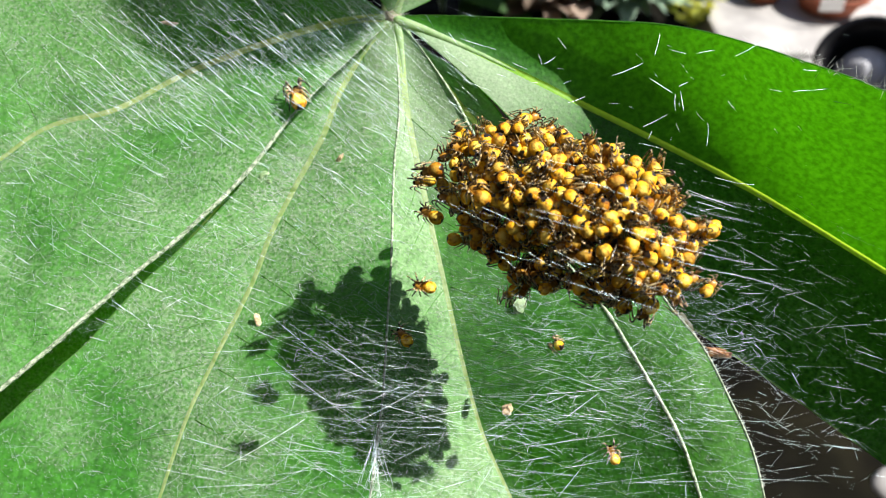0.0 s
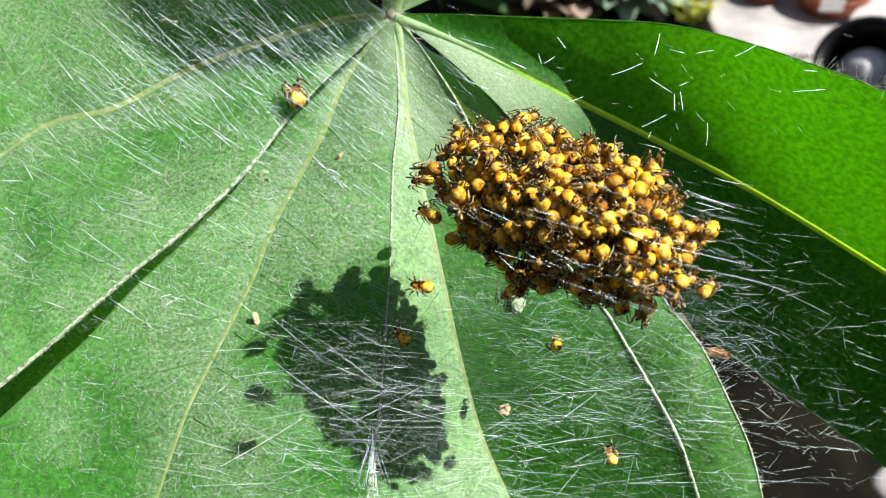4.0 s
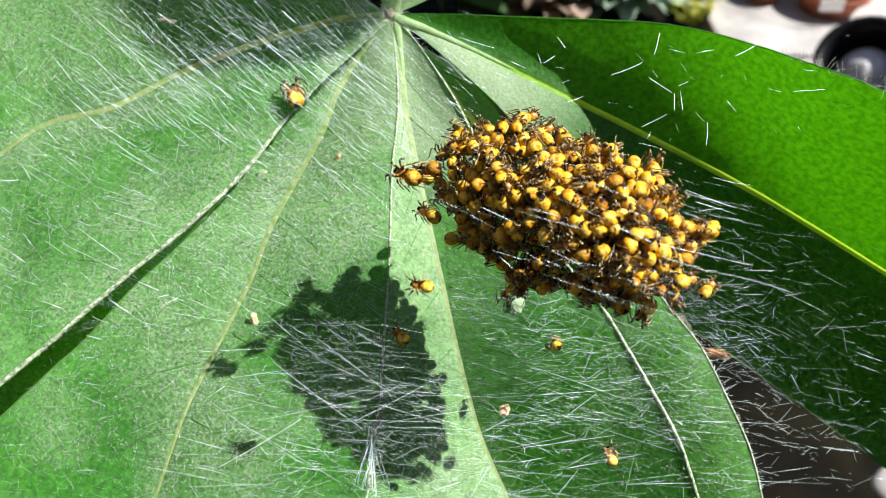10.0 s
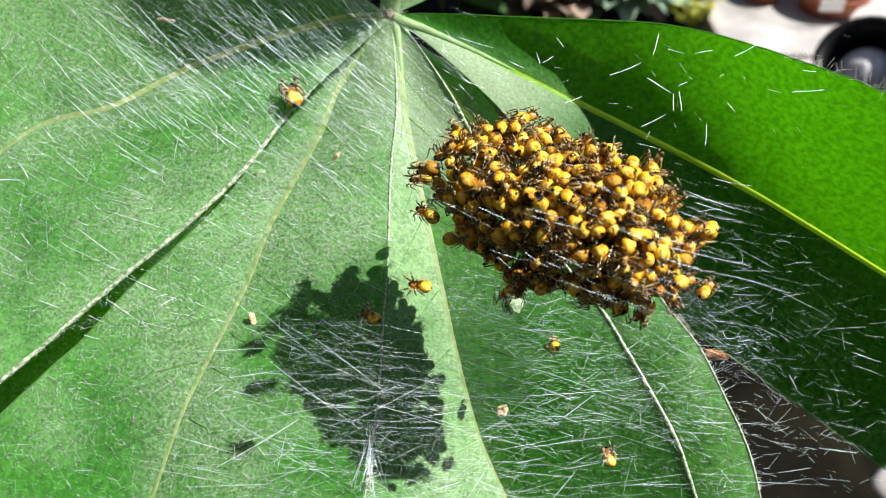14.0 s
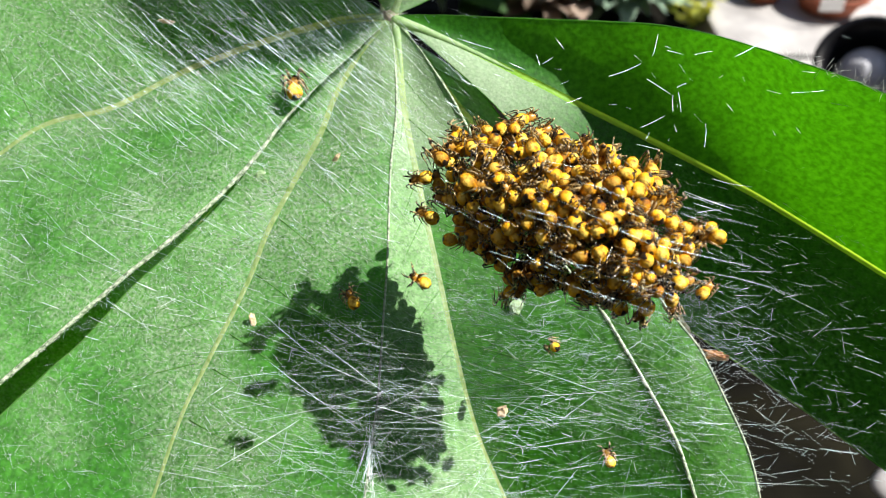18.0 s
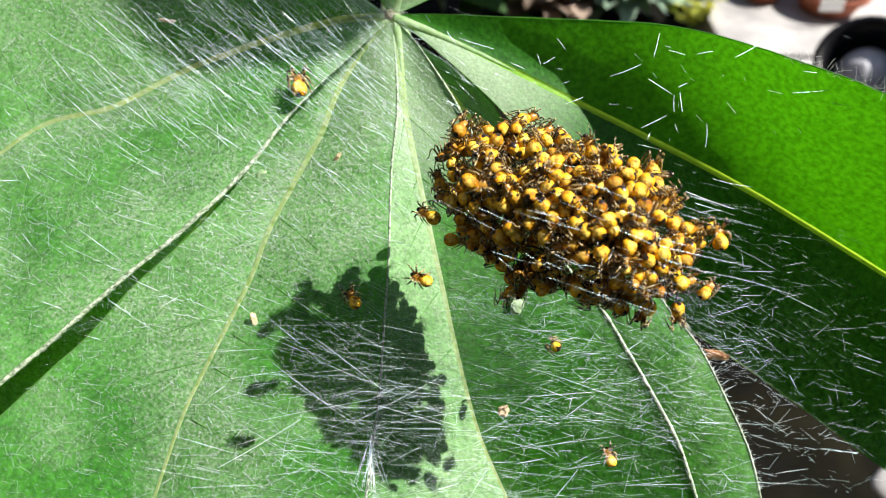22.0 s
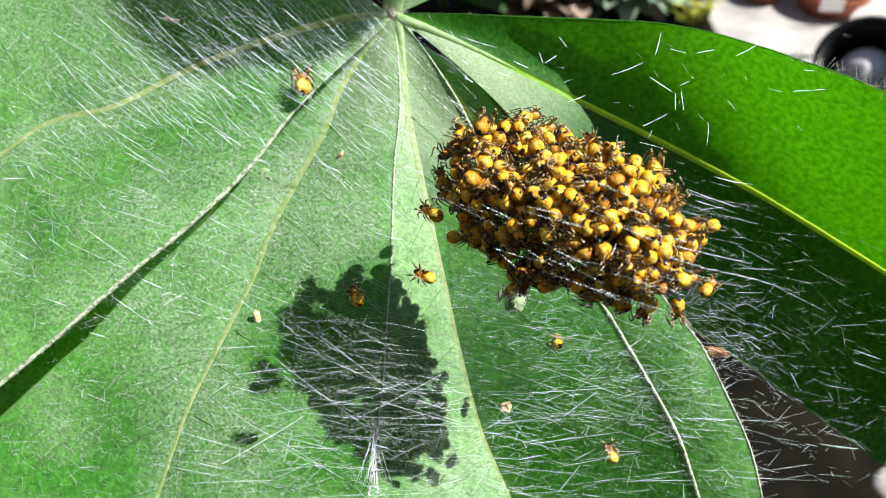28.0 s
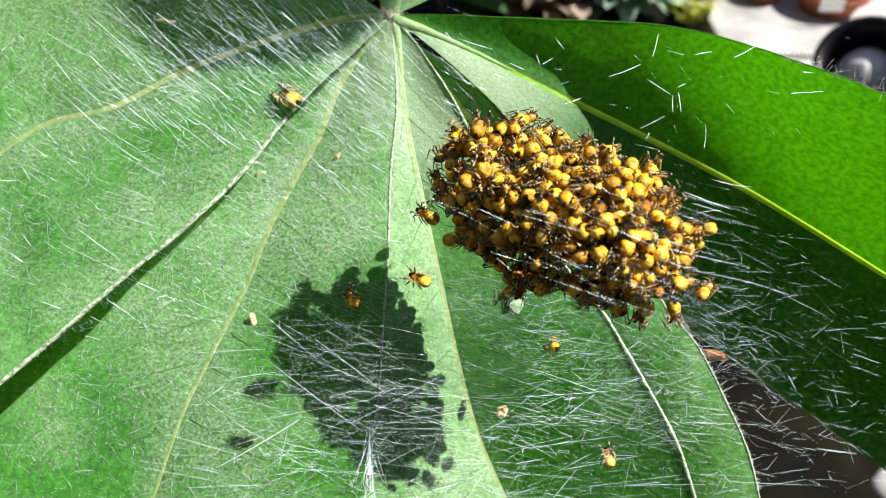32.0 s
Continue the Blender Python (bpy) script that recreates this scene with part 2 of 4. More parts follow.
def even(points, count=40):
    """The same smooth line as points at equal steps."""
    fine = [spline(points, i / 300) for i in range(301)]
    run = [0.0]
    for a, b in zip(fine, fine[1:]):
        run.append(run[-1] + (b - a).length)
    steps = np.linspace(0, run[-1], count)
    cols = [np.interp(steps, run, [p[k] for p in fine]) for k in range(3)]
    return [Vector(c) for c in zip(*cols)]


class Tubes:
    """Collects thin tapering tubes in one mesh."""

    def __init__(self):
        self.verts, self.faces = [], []

    def add(self, line, radii, sides=5, closed=True):
        base = len(self.verts)
        line = [Vector(p) for p in line]
        for i, p in enumerate(line):
            way = (line[min(i + 1, len(line) - 1)] - line[max(i - 1, 0)]).normalized()
            u = way.orthogonal().normalized() if i == 0 else (u - way * u.dot(way)).normalized()
            v = way.cross(u)
            for k in range(sides):
                a = 2 * math.pi * k / sides
                self.verts.append(p + (u * math.cos(a) + v * math.sin(a)) * radii[i])
        for i in range(len(line) - 1):
            for k in range(sides):
                j = (k + 1) % sides
                q = base + i * sides
                self.faces.append((q + k, q + j, q + sides + j, q + sides + k))
        if closed:
            self.faces.append(tuple(range(base + sides - 1, base - 1, -1)))
            q = base + (len(line) - 1) * sides
            self.faces.append(tuple(range(q, q + sides)))

    def mesh(self, name, material):
        return mesh(name, [v * MM for v in self.verts], self.faces, material)


def ball(rx, ry, rz, nu=14, nv=9, shape=None):
    verts, faces = [], []
    for j in range(nv + 1):
        b = math.pi * j / nv
        for i in range(nu):
            a = 2 * math.pi * i / nu
            v = Vector((math.sin(b) * math.cos(a), -math.cos(b), math.sin(b) * math.sin(a)))
            if shape:
                v = shape(v)
            verts.append(Vector((v.x * rx, v.y * ry, v.z * rz)))
    for j in range(nv):
        for i in range(nu):
            k = (i + 1) % nu
            faces.append((j * nu + i, (j + 1) * nu + i, (j + 1) * nu + k, j * nu + k))
    return verts, faces


SWAYS = []          # what the breeze moves, with its pose on the leaf


def on_leaf(ob, m=None):
    m = m or Matrix()
    ob.matrix_basis = LEAF @ m
    SWAYS.append((ob, m))
    return ob


def at(p, rx=0, ry=0, rz=0):
    return pose(p[0] * MM, p[1] * MM, p[2] * MM, rx, ry, rz)


# ---- the lupin leaf ----
def half_blade(mid, edge, bulge, rough=0.12):
    """The surface of one half of a leaflet: s runs along it, w from the midrib to the margin."""
    a, b = even(mid), even(edge)

    def surface(s, w):
        p = spline(a, s).lerp(spline(b, s), w)
        lift = bulge * math.sin(math.pi * w) + rough * noise.noise(p * 0.45) + 0.05 * noise.noise(p * 1.6)
        return p + Vector((0, 0, lift * min(1.0, s * 6)))
    return surface


def leaflet(parent, label, mid, edges, bulges, veins=9, rib=0.22, hairs=(), hair_len=0.5, hair_share=(0, 1), vein_reach=0.2, vein_size=0.032, rims=(0.05, 0.05), rib_taper=0.7, rib_base=1.0, rib_up=0.3, start=0.0, lay=0.0, skin=None, rib_skin=None):
    nu, nv = 84, 16
    halves = [half_blade(mid, e, g) for e, g in zip(edges, bulges)]

    def seam(h, s):
        """How far from the middle the blade meets the rib."""
        r = rib * (1.1 - rib_taper * s) * min(1.0, rib_base + 5 * s)
        return min(0.45, r / max(0.05, (h(s, 1) - h(s, 0)).length))
    verts, faces = [], []
    for h in halves:
        base = len(verts)
        for i in range(nu + 1):
            s = i / nu
            w0 = seam(h, s)
            verts += [h(s, w0 + (1 - w0) * j / nv) * MM for j in range(nv + 1)]
        for i in range(nu):
            for j in range(nv):
                q = base + i * (nv + 1) + j
                quad = (q, q + 1, q + nv + 2, q + nv + 1)
                faces.append(quad if h is halves[1] else quad[::-1])
    skins = skin or (M_LEAF, M_LEAF)
    me = mesh("leaflet", verts, faces, skins[0])
    me.materials.append(skins[1])
    me.polygons.foreach_set("material_index", [0] * (nu * nv) + [1] * (nu * nv))
    across = me.attributes.new("across", "FLOAT", "POINT")
    across.data.foreach_set("value", [(h(i / nu, seam(h, i / nu) + (1 - seam(h, i / nu)) * j / nv) - h(i / nu, 0)).length for h in halves for i in range(nu + 1) for j in range(nv + 1)])
    blade = part("leaflet", me, parent, label)
    verts, faces = [], []
    for i in range(nu + 1):
        s = i / nu
        r = rib * (1.1 - rib_taper * s) * min(1.0, rib_base + 5 * s) * (1 + 0.12 * noise.noise(Vector((s * 30, 0, 1))))
        a, b = halves[0](s, seam(halves[0], s) * 1.04), halves[1](s, seam(halves[1], s) * 1.04)
        top = halves[0](s, 0) + Vector((0, 0, rib_up * r))
        for p in (a, a.lerp(top, 0.5) + Vector((0, 0, 0.4 * rib_up * r)), top, b.lerp(top, 0.5) + Vector((0, 0, 0.4 * rib_up * r)), b):
            verts.append(p * MM)
    for i in range(nu):
        for j in range(4):
            q = i * 5 + j
            faces.append((q, q + 1, q + 6, q + 5))
    part("midrib", mesh("midrib", verts, faces, rib_skin or M_VEIN), blade, "yellow-green raised midrib")
    n = 60
    for h, rim in zip(halves, rims):
        t = Tubes()
        t.add([h(i / n, 1) for i in range(n + 1)], [rim * min(1, max(0.22, (i - start * n) / 12)) * (1 + 0.35 * noise.noise(Vector((i * 0.7, 0, 3)))) for i in range(n + 1)], 7)
        part("margin", t.mesh("margin", M_RIM if rim > 0.06 else M_SIDEVEIN), blade)
        for k in range(veins):
            s0 = 0.08 + 0.84 * k / veins + rng.uniform(-0.02, 0.02)
            line = []
            for q in range(15):
                w = 0.05 + 0.86 * q / 14
                line.append(h(min(s0 + vein_reach * w * (0.6 + 0.4 * w), 1), w) + Vector((0, 0, 0.008 - 0.02 * w)))
            t = Tubes()
            t.add(line, [vein_size * (1 - 0.75 * q / 14) for q in range(15)], 5)
            part("vein", t.mesh("vein", M_SIDEVEIN), blade)
    for side, count in hairs:
        t = Tubes()
        h = halves[side]
        for k in range(count):
            s = rng.uniform(*hair_share)
            p = h(s, 1)
            out = (p - h(s, 0.85)).normalized()
            along = (h(min(s + 0.01, 1), 1) - h(s - 0.01, 1)).normalized() * lay * rng.uniform(-0.2, 1)
            d = (along + out * rng.uniform(0.3, 1) + Vector([rng.gauss(0, 0.5) for _ in range(3)])).normalized() * hair_len * rng.uniform(0.4, 1.2)
            bend = Vector([rng.gauss(0, 0.12) for _ in range(3)]) * hair_len
            t.add([p + d * f + bend * f * f for f in (0, 0.35, 0.7, 1)], [0.011, 0.010, 0.008, 0.004], 3)
        part("margin_hairs", t.mesh("margin_hairs", M_HAIR), blade, "fine white hairs along the margin")
    return blade, halves


leaf = on_leaf(new("lupin_leaf"))
tagged(leaf, "green palmate lupin leaf with pale midribs, draped in silk", "leaf")

blade_a, half_a = leaflet(
    leaf, "broad green leaflet with a curled hairy margin",
    [(-3.84, 16.81, -5.54), (-7.96, 16.46, -5.74), (-13.63, 14.73, -5.42), (-18.40, 12.81, -5.04), (-23.40, 10.06, -4.42), (-28.02, 8.79, -4.04), (-31.52, 6.12, -3.23), (-36.47, 3.52, -2.45)],
    ([(-4.25, 17.14, -5.54), (-9.18, 20.54, -5.66), (-15.86, 23.58, -6.07), (-24.24, 24.53, -6.36), (-32.37, 23.58, -6.07), (-40.74, 20.33, -5.10)],
     [(-4.00, 16.45, -5.44), (-5.76, 14.44, -4.33), (-8.16, 11.75, -3.03), (-10.25, 9.19, -1.76), (-13.06, 5.02, -0.11), (-16.49, 1.29, 1.21), (-20.00, -1.90, 2.27), (-23.48, -5.29, 3.39), (-26.50, -8.06, 4.22), (-30.39, -11.81, 5.34)]),
    (0.5, 0.6), veins=9, hairs=((1, 700),), hair_share=(0.2, 1), start=0.14, hair_len=0.26, vein_reach=0.16, rib=0.3, rims=(0.05, 0.14))
blade_b, half_b = leaflet(
    leaf, "green leaflet with a pale midrib under a web of silk",
    [(-3.76, 16.63, -5.49), (-5.47, 14.82, -5.45), (-7.44, 11.36, -4.91), (-8.45, 8.14, -3.64), (-9.48, 5.87, -2.76), (-11.45, 1.54, -1.16), (-12.65, -2.17, 0.05), (-14.18, -5.72, 1.12), (-15.94, -9.79, 2.34), (-16.95, -13.35, 3.40), (-17.89, -17.05, 4.51)],
    ([(-4.02, 16.46, -5.74), (-6.18, 14.96, -6.29), (-9.13, 11.86, -5.36), (-12.81, 6.27, -2.88), (-16.45, 1.31, -0.99), (-20.02, -2.35, 0.20), (-22.82, -5.72, 1.12), (-24.19, -7.09, 1.63), (-27.51, -10.50, 2.65), (-30.80, -14.11, 3.73)],
     [(-3.66, 16.21, -5.16), (-3.28, 12.70, -3.71), (-3.14, 9.34, -2.65), (-3.44, 5.33, -1.35), (-3.50, -0.33, 0.50), (-3.67, -4.24, 1.67), (-3.90, -8.95, 3.08), (-4.24, -11.84, 3.95), (-4.56, -14.68, 4.80), (-4.96, -17.59, 5.68)]),
    (0.3, 0.3), veins=9, hairs=((1, 160),), hair_len=0.9, hair_share=(0.74, 1), vein_reach=0.16, rib=0.22, rims=(0.05, 0.075))
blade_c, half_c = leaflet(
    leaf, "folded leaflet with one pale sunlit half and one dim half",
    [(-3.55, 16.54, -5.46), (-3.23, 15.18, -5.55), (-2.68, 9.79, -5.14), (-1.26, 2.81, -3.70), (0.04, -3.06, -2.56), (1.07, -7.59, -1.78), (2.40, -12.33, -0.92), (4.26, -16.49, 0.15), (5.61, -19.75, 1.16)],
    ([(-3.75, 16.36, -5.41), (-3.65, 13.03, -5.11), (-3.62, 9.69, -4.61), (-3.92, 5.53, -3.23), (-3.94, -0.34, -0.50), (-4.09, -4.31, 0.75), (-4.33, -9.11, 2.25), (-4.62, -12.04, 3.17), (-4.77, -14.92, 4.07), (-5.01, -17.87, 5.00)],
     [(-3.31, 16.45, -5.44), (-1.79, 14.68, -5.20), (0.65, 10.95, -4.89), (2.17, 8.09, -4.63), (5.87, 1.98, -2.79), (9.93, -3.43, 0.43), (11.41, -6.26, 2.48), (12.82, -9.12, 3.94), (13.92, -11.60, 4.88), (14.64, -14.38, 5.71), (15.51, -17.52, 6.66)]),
    (0.1, -0.3), veins=8, rib=0.24, rims=(0.05, 0.11), skin=(M_PALE, M_DIM))
blade_f, half_f = leaflet(
    leaf, "green leaflet with a downy white edge",
    [(-3.27, 16.59, -6.18), (0.27, 11.80, -11.37), (5.85, 3.05, -8.39), (9.82, -4.56, -2.07), (12.12, -9.62, -0.47), (13.62, -13.72, 0.83), (14.53, -19.18, 2.56)],
    ([(-3.49, 16.56, -6.37), (-1.10, 11.03, -12.15), (2.45, 1.80, -9.42), (5.36, -6.27, -3.53), (7.43, -12.85, -1.46), (8.61, -18.93, 0.47)],
     [(-3.10, 16.41, -6.12), (0.27, 11.31, -11.23), (7.57, 3.27, -8.46), (13.21, -1.52, -2.63), (15.00, -4.21, -0.17), (16.58, -6.54, 0.96), (17.88, -9.82, 2.20), (18.78, -12.42, 3.02), (19.11, -14.99, 3.84), (19.31, -18.24, 4.88)]),
    (0.3, 0.5), veins=7, hairs=((1, 500),), hair_len=0.3, rib=0.2, rims=(0.05, 0.065), skin=(M_GREEN, M_GREEN))
blade_r, half_r = leaflet(
    leaf, "leaflet folded along its midrib tinted for backlight, one half glowing in backlight",
    [(-3.43, 16.60, -5.38), (-1.60, 16.01, -5.60), (3.12, 14.01, -5.80), (7.20, 11.91, -5.57), (14.49, 8.18, -5.25), (22.34, 3.86, -4.56), (30.53, -1.71, -2.89), (41.29, -9.21, -0.24), (53.29, -17.54, 2.26)],
    ([(-3.26, 16.92, -5.38), (-0.98, 16.97, -5.39), (4.70, 16.64, -4.99), (9.91, 15.92, -3.38), (14.04, 15.15, -1.54), (17.02, 13.99, 0.40), (19.46, 12.35, 2.90), (21.75, 10.48, 5.66), (24.47, 8.61, 7.62), (30.86, 4.37, 10.69), (40.25, -3.16, 13.95)],
     [(-3.19, 16.48, -5.55), (-1.14, 14.91, -5.47), (1.50, 12.55, -5.17), (4.54, 9.44, -4.53), (6.98, 5.59, -3.88), (10.02, 0.43, -3.13), (14.27, -3.47, -2.96), (17.73, -6.03, -2.79), (20.75, -8.09, -2.57), (24.25, -10.72, -1.79), (29.23, -14.58, -0.63), (38.13, -21.43, 1.43), (48.20, -29.24, 3.77)]),
    (-0.55, 0.2), veins=0, hairs=((0, 80),), hair_len=0.9, lay=1.4, hair_share=(0.5, 0.62), rib=0.25, rib_taper=0.1, rib_base=0.3, rib_up=-0.35, vein_size=0.02, rims=(0.045, 0.05), skin=(M_SMOOTH, M_SHADED), rib_skin=M_BRIGHTVEIN)


def down_coat(blade, halves, count, seed):
    """Short white hairs and broken silk that lie along the blade's skin, thicker in patches."""
    r = random.Random(seed)
    t = Tubes()
    for h in halves:
        made = 0
        while made < count:
            s, w = r.uniform(0.04, 0.99), r.uniform(0.03, 0.98)
            p = h(s, w)
            if r.random() > 0.3 + 1.1 * max(0, 0.35 + noise.noise(p * 0.22)):
                continue
            made += 1
            a = r.gauss(-0.5, 0.4) if r.random() < 0.75 else r.uniform(0, 3.14)
            long = r.uniform(0.06, 0.2) if r.random() < 0.9 else r.uniform(0.3, 0.8)
            d = Vector((math.cos(a), math.sin(a), r.uniform(0.0, 0.2))) * long
            k = 0.0035 + 0.0075 * r.random() ** 2
            t.add([p, p + d * 0.5 + Vector((0, 0, 0.01)), p + d], [k, k, 0.002], 3, False)
    part("leaf_hairs", t.mesh("leaf_hairs", M_HAIR), blade, "short white down over the blade")


down_coat(blade_a, half_a, 8000, 11)
down_coat(blade_b, half_b, 7000, 12)
down_coat(blade_c, half_c, 3000, 13)
down_coat(blade_f, half_f, 2200, 14)
# the leaflets beyond the hub
blade_g, half_g = leaflet(
    leaf, "green leaflet beyond the hub",
    [(-3.63, 16.87, -5.46), (-2.58, 19.42, -4.83), (-1.33, 24.38, -3.31), (-0.15, 31.76, -2.53)],
    ([(-3.83, 16.92, -5.38), (-5.72, 19.91, -3.97), (-7.10, 24.75, -2.42), (-5.60, 32.71, -2.81)],
     [(-3.43, 16.92, -5.38), (0.66, 19.36, -5.81), (3.83, 23.99, -4.20), (3.80, 32.50, -3.75)]),
    (0.2, 0.2), veins=6, rib=0.2)
under = on_leaf(new("lupin_leaf"))
tagged(under, "shaded green lupin leaf hanging beneath the silky one", "leaf")
leaflet(under, "dark shaded leaflet",
        [(-6.62, 14.76, -12.43), (-16.08, 4.90, -9.97), (-24.72, -5.04, -7.49), (-33.98, -14.45, -4.66)],
        ([(-7.58, 15.75, -12.73), (-17.94, 9.37, -10.31), (-28.37, 0.04, -8.01), (-36.37, -11.22, -4.63)], [(-5.67, 13.77, -12.13), (-11.33, 0.90, -8.27), (-19.81, -9.78, -5.57), (-30.74, -19.17, -3.25)]), (0.2, 0.2), veins=5)
leaflet(under, "dark shaded leaflet beside the gap",
        [(-2.89, 15.57, -6.98), (0.67, 11.25, -6.35), (3.94, 5.79, -5.67), (7.28, -8.23, -6.17)],
        ([(-3.02, 15.37, -7.02), (-1.02, 9.46, -8.10), (1.53, 0.90, -7.98), (4.78, -9.02, -5.93)], [(-2.68, 15.73, -6.92), (2.74, 11.64, -6.27), (5.99, 5.79, -5.67), (10.64, -7.44, -6.42)]), (0.2, 0.2), veins=5)
t = Tubes()
t.add([(-5.36, 15.53, -12.76), (-4.46, 18.08, -14.42), (-4.58, 21.19, -18.36), (-4.87, 29.04, -28.71)], [0.5, 0.8, 1.0, 1.1], 10)
part("leaf_stalk", t.mesh("leaf_stalk", M_STALK), under)

t = Tubes()
hub_at = Vector((-3.73, 16.84, -5.65))
t.add([hub_at + Vector((0, 0, z)) for z in (-1.5, -0.6, 0, 0.3, 0.5, 0.55)], [0.6, 0.75, 0.74, 0.6, 0.34, 0.1], 16)
hub = part("hub", t.mesh("hub", M_HUB), leaf, "pale downy hub where the leaflets meet")
t = Tubes()
for k in range(170):
    a, up = rng.uniform(0, 6.28), rng.uniform(-0.2, 1)
    out = Vector((math.cos(a), math.sin(a), up)).normalized()
    p = hub_at + Vector((out.x * 0.62, out.y * 0.62, out.z * 0.5))
    t.add([p, p + out * 0.2, p + out * rng.uniform(0.3, 0.6) + Vector((rng.gauss(0, 0.1), rng.gauss(0, 0.1), 0))], [0.011, 0.009, 0.003], 3, False)
part("hub_hairs", t.mesh("hub_hairs", M_HAIR), hub, "short white hairs")
for halves in (half_a, half_b, half_c, half_f, half_r, half_g):
    # the pale fleshy foot of each leaflet
    t = Tubes()
    foot = [hub_at.lerp(halves[0](0.0, 0), 0.5)] + [halves[0](f, 0) + Vector((0, 0, -0.12)) for f in (0.0, 0.03, 0.06, 0.1, 0.14)]
    t.add(foot, [0.42, 0.44, 0.36, 0.28, 0.2, 0.08], 10)
    part("leaflet_foot", t.mesh("leaflet_foot", M_FOOT), leaf, "pale fleshy leaflet base")
down = (LEAF.inverted().to_3x3() @ Vector((0, 0, -1)))
t = Tubes()
stem = [hub_at + Vector((0, 0, -1))]
for k in range(1, 25):
    f = k / 24
    stem.append(hub_at + Vector((0, 0, -1)) + Vector((0, 30, -60)) * (f * (1 - f)) + down * (520 * f))
t.add(stem, [1.2 + 1.2 * k / 24 for k in range(25)], 10)
part("leaf_stalk", t.mesh("leaf_stalk", M_STALK), leaf, "long green leaf stalk")


# an unseen leaf, added high in the sun's way to shade part of the broad leaflet
RAY = LEAF.inverted().to_3x3() @ SUN
HIGH = RAY * 190


def raised(*points):
    return [Vector(p) + HIGH for p in points]


over = new("lupin_leaf")
over.matrix_basis = LEAF
tagged(over, "unseen lupin leaf added high over the silky one for shade", "leaf")
leaflet(over, "shading leaflet", raised((-3.44, 18.90, -5.67), (-9.18, 18.90, -5.67), (-14.92, 18.90, -5.67), (-20.35, 19.82, -5.94), (-26.32, 21.21, -6.36)),
        (raised((-3.30, 17.50, -5.26), (-5.50, 14.90, -4.70), (-8.40, 12.90, -3.80), (-11.20, 12.20, -3.60), (-14.50, 12.80, -4.10), (-18.00, 13.60, -4.10), (-22.00, 15.80, -4.73), (-26.18, 20.28, -6.08)),
         raised((-3.30, 19.82, -5.94), (-9.44, 24.06, -7.22), (-16.30, 25.52, -7.66), (-22.50, 24.06, -7.22), (-26.38, 21.68, -6.50))), (0.2, 0.2), veins=5)
t = Tubes()
top = Vector((-3.36, 18.72, -5.62)) + HIGH
root = top + Vector((600, 130, -60))
root += down * ((LEAF @ (root * MM)).z / MM + 6)
arch = even([top, top + Vector((30, 60, 14)), top + Vector((180, 110, 30)), top + Vector((420, 130, -10)), top + Vector((560, 130, -60)) + down * 150, root], 30)
t.add(arch, [0.9 + 1.6 * k / 29 for k in range(30)], 9)
part("leaf_stalk", t.mesh("leaf_stalk", M_STALK), over, "long arching leaf stalk")


# ---- the spiderlings ----
def leg_mesh(side, k, spread, lift, reach, stout):
    """One leg: side -1 or 1, k 0 (front) to 3 (hind)."""
    turn = radians((62, 22, -22, -58)[k] + spread)
    size = (1.15, 1.0, 0.8, 1.05)[k] * reach
    out = Vector((side * math.cos(turn), math.sin(turn), 0))
    root = Vector((side * 0.17, 0.34 - 0.1 * k, 0.0))
    joints = [root, root + out * 0.32 * size + Vector((0, 0, 0.28 * lift)), root + out * 0.62 * size + Vector((0, 0, 0.24 * lift)),
              root + out * 0.88 * size + Vector((0, 0, -0.08)), root + out * 1.1 * size + Vector((0, side * 0.03, -0.26))]
    line = [spline(joints, i / 9) for i in range(10)]
    t = Tubes()
    t.add(line, [r * stout for r in (0.044, 0.05, 0.047, 0.038, 0.041, 0.036, 0.029, 0.024, 0.018, 0.01)], 6)
    return t.mesh("leg", M_LEG)


def abdomen_meshes():
    def egg(v):
        return Vector((v.x * (1 - 0.12 * v.y), v.y, v.z * (1 - 0.08 * v.y) + 0.04))
    verts, faces = ball(0.362, 0.425, 0.352, 18, 13, egg)
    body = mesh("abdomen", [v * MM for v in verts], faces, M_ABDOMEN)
    # the rear patch: a dark three-lobed shield that follows the skin
    pv, pf = [], []
    for j in range(7):
        for i in range(18):
            a = 2 * math.pi * i / 18
            r = (0.54 + 0.17 * math.cos(3 * a + 1.57)) * j / 6
            v = egg(Vector((math.sin(r) * math.cos(a), -math.cos(r), math.sin(r) * math.sin(a))))
            pv.append(Vector((v.x * 0.368, v.y * 0.433, v.z * 0.359)) * MM)
    for j in range(6):
        for i in range(18):
            k = (i + 1) % 18
            pf.append((j * 18 + i, (j + 1) * 18 + i, (j + 1) * 18 + k, j * 18 + k))
    patch = mesh("rear_patch", pv, pf, M_PATCH)
    return body, patch


ABDOMEN, PATCH = abdomen_meshes()
v, f = ball(0.25, 0.34, 0.19, 12, 8, lambda q: Vector((q.x * (1 - 0.25 * q.y), q.y, q.z)))
HEAD = mesh("head_shield", [p * MM for p in v], f, M_HEAD)
v, f = ball(0.13, 0.1, 0.08, 8, 5)
EYES = mesh("eye_field", [p * MM for p in v], f, M_EYES)
LEGS = {}
for style, (spread, lift, reach) in enumerate(((0, 1.7, 0.44), (14, 1.2, 0.46), (-12, 2.0, 0.43), (4, 2.1, 0.45), (0, 1.4, 0.58))):
    for side in (-1, 1):
        for k in range(4):
            LEGS[style, side, k] = leg_mesh(side, k, spread + rng.uniform(-9, 9), lift * rng.uniform(0.8, 1.2), reach, 1.3 if style == 4 else 0.95)


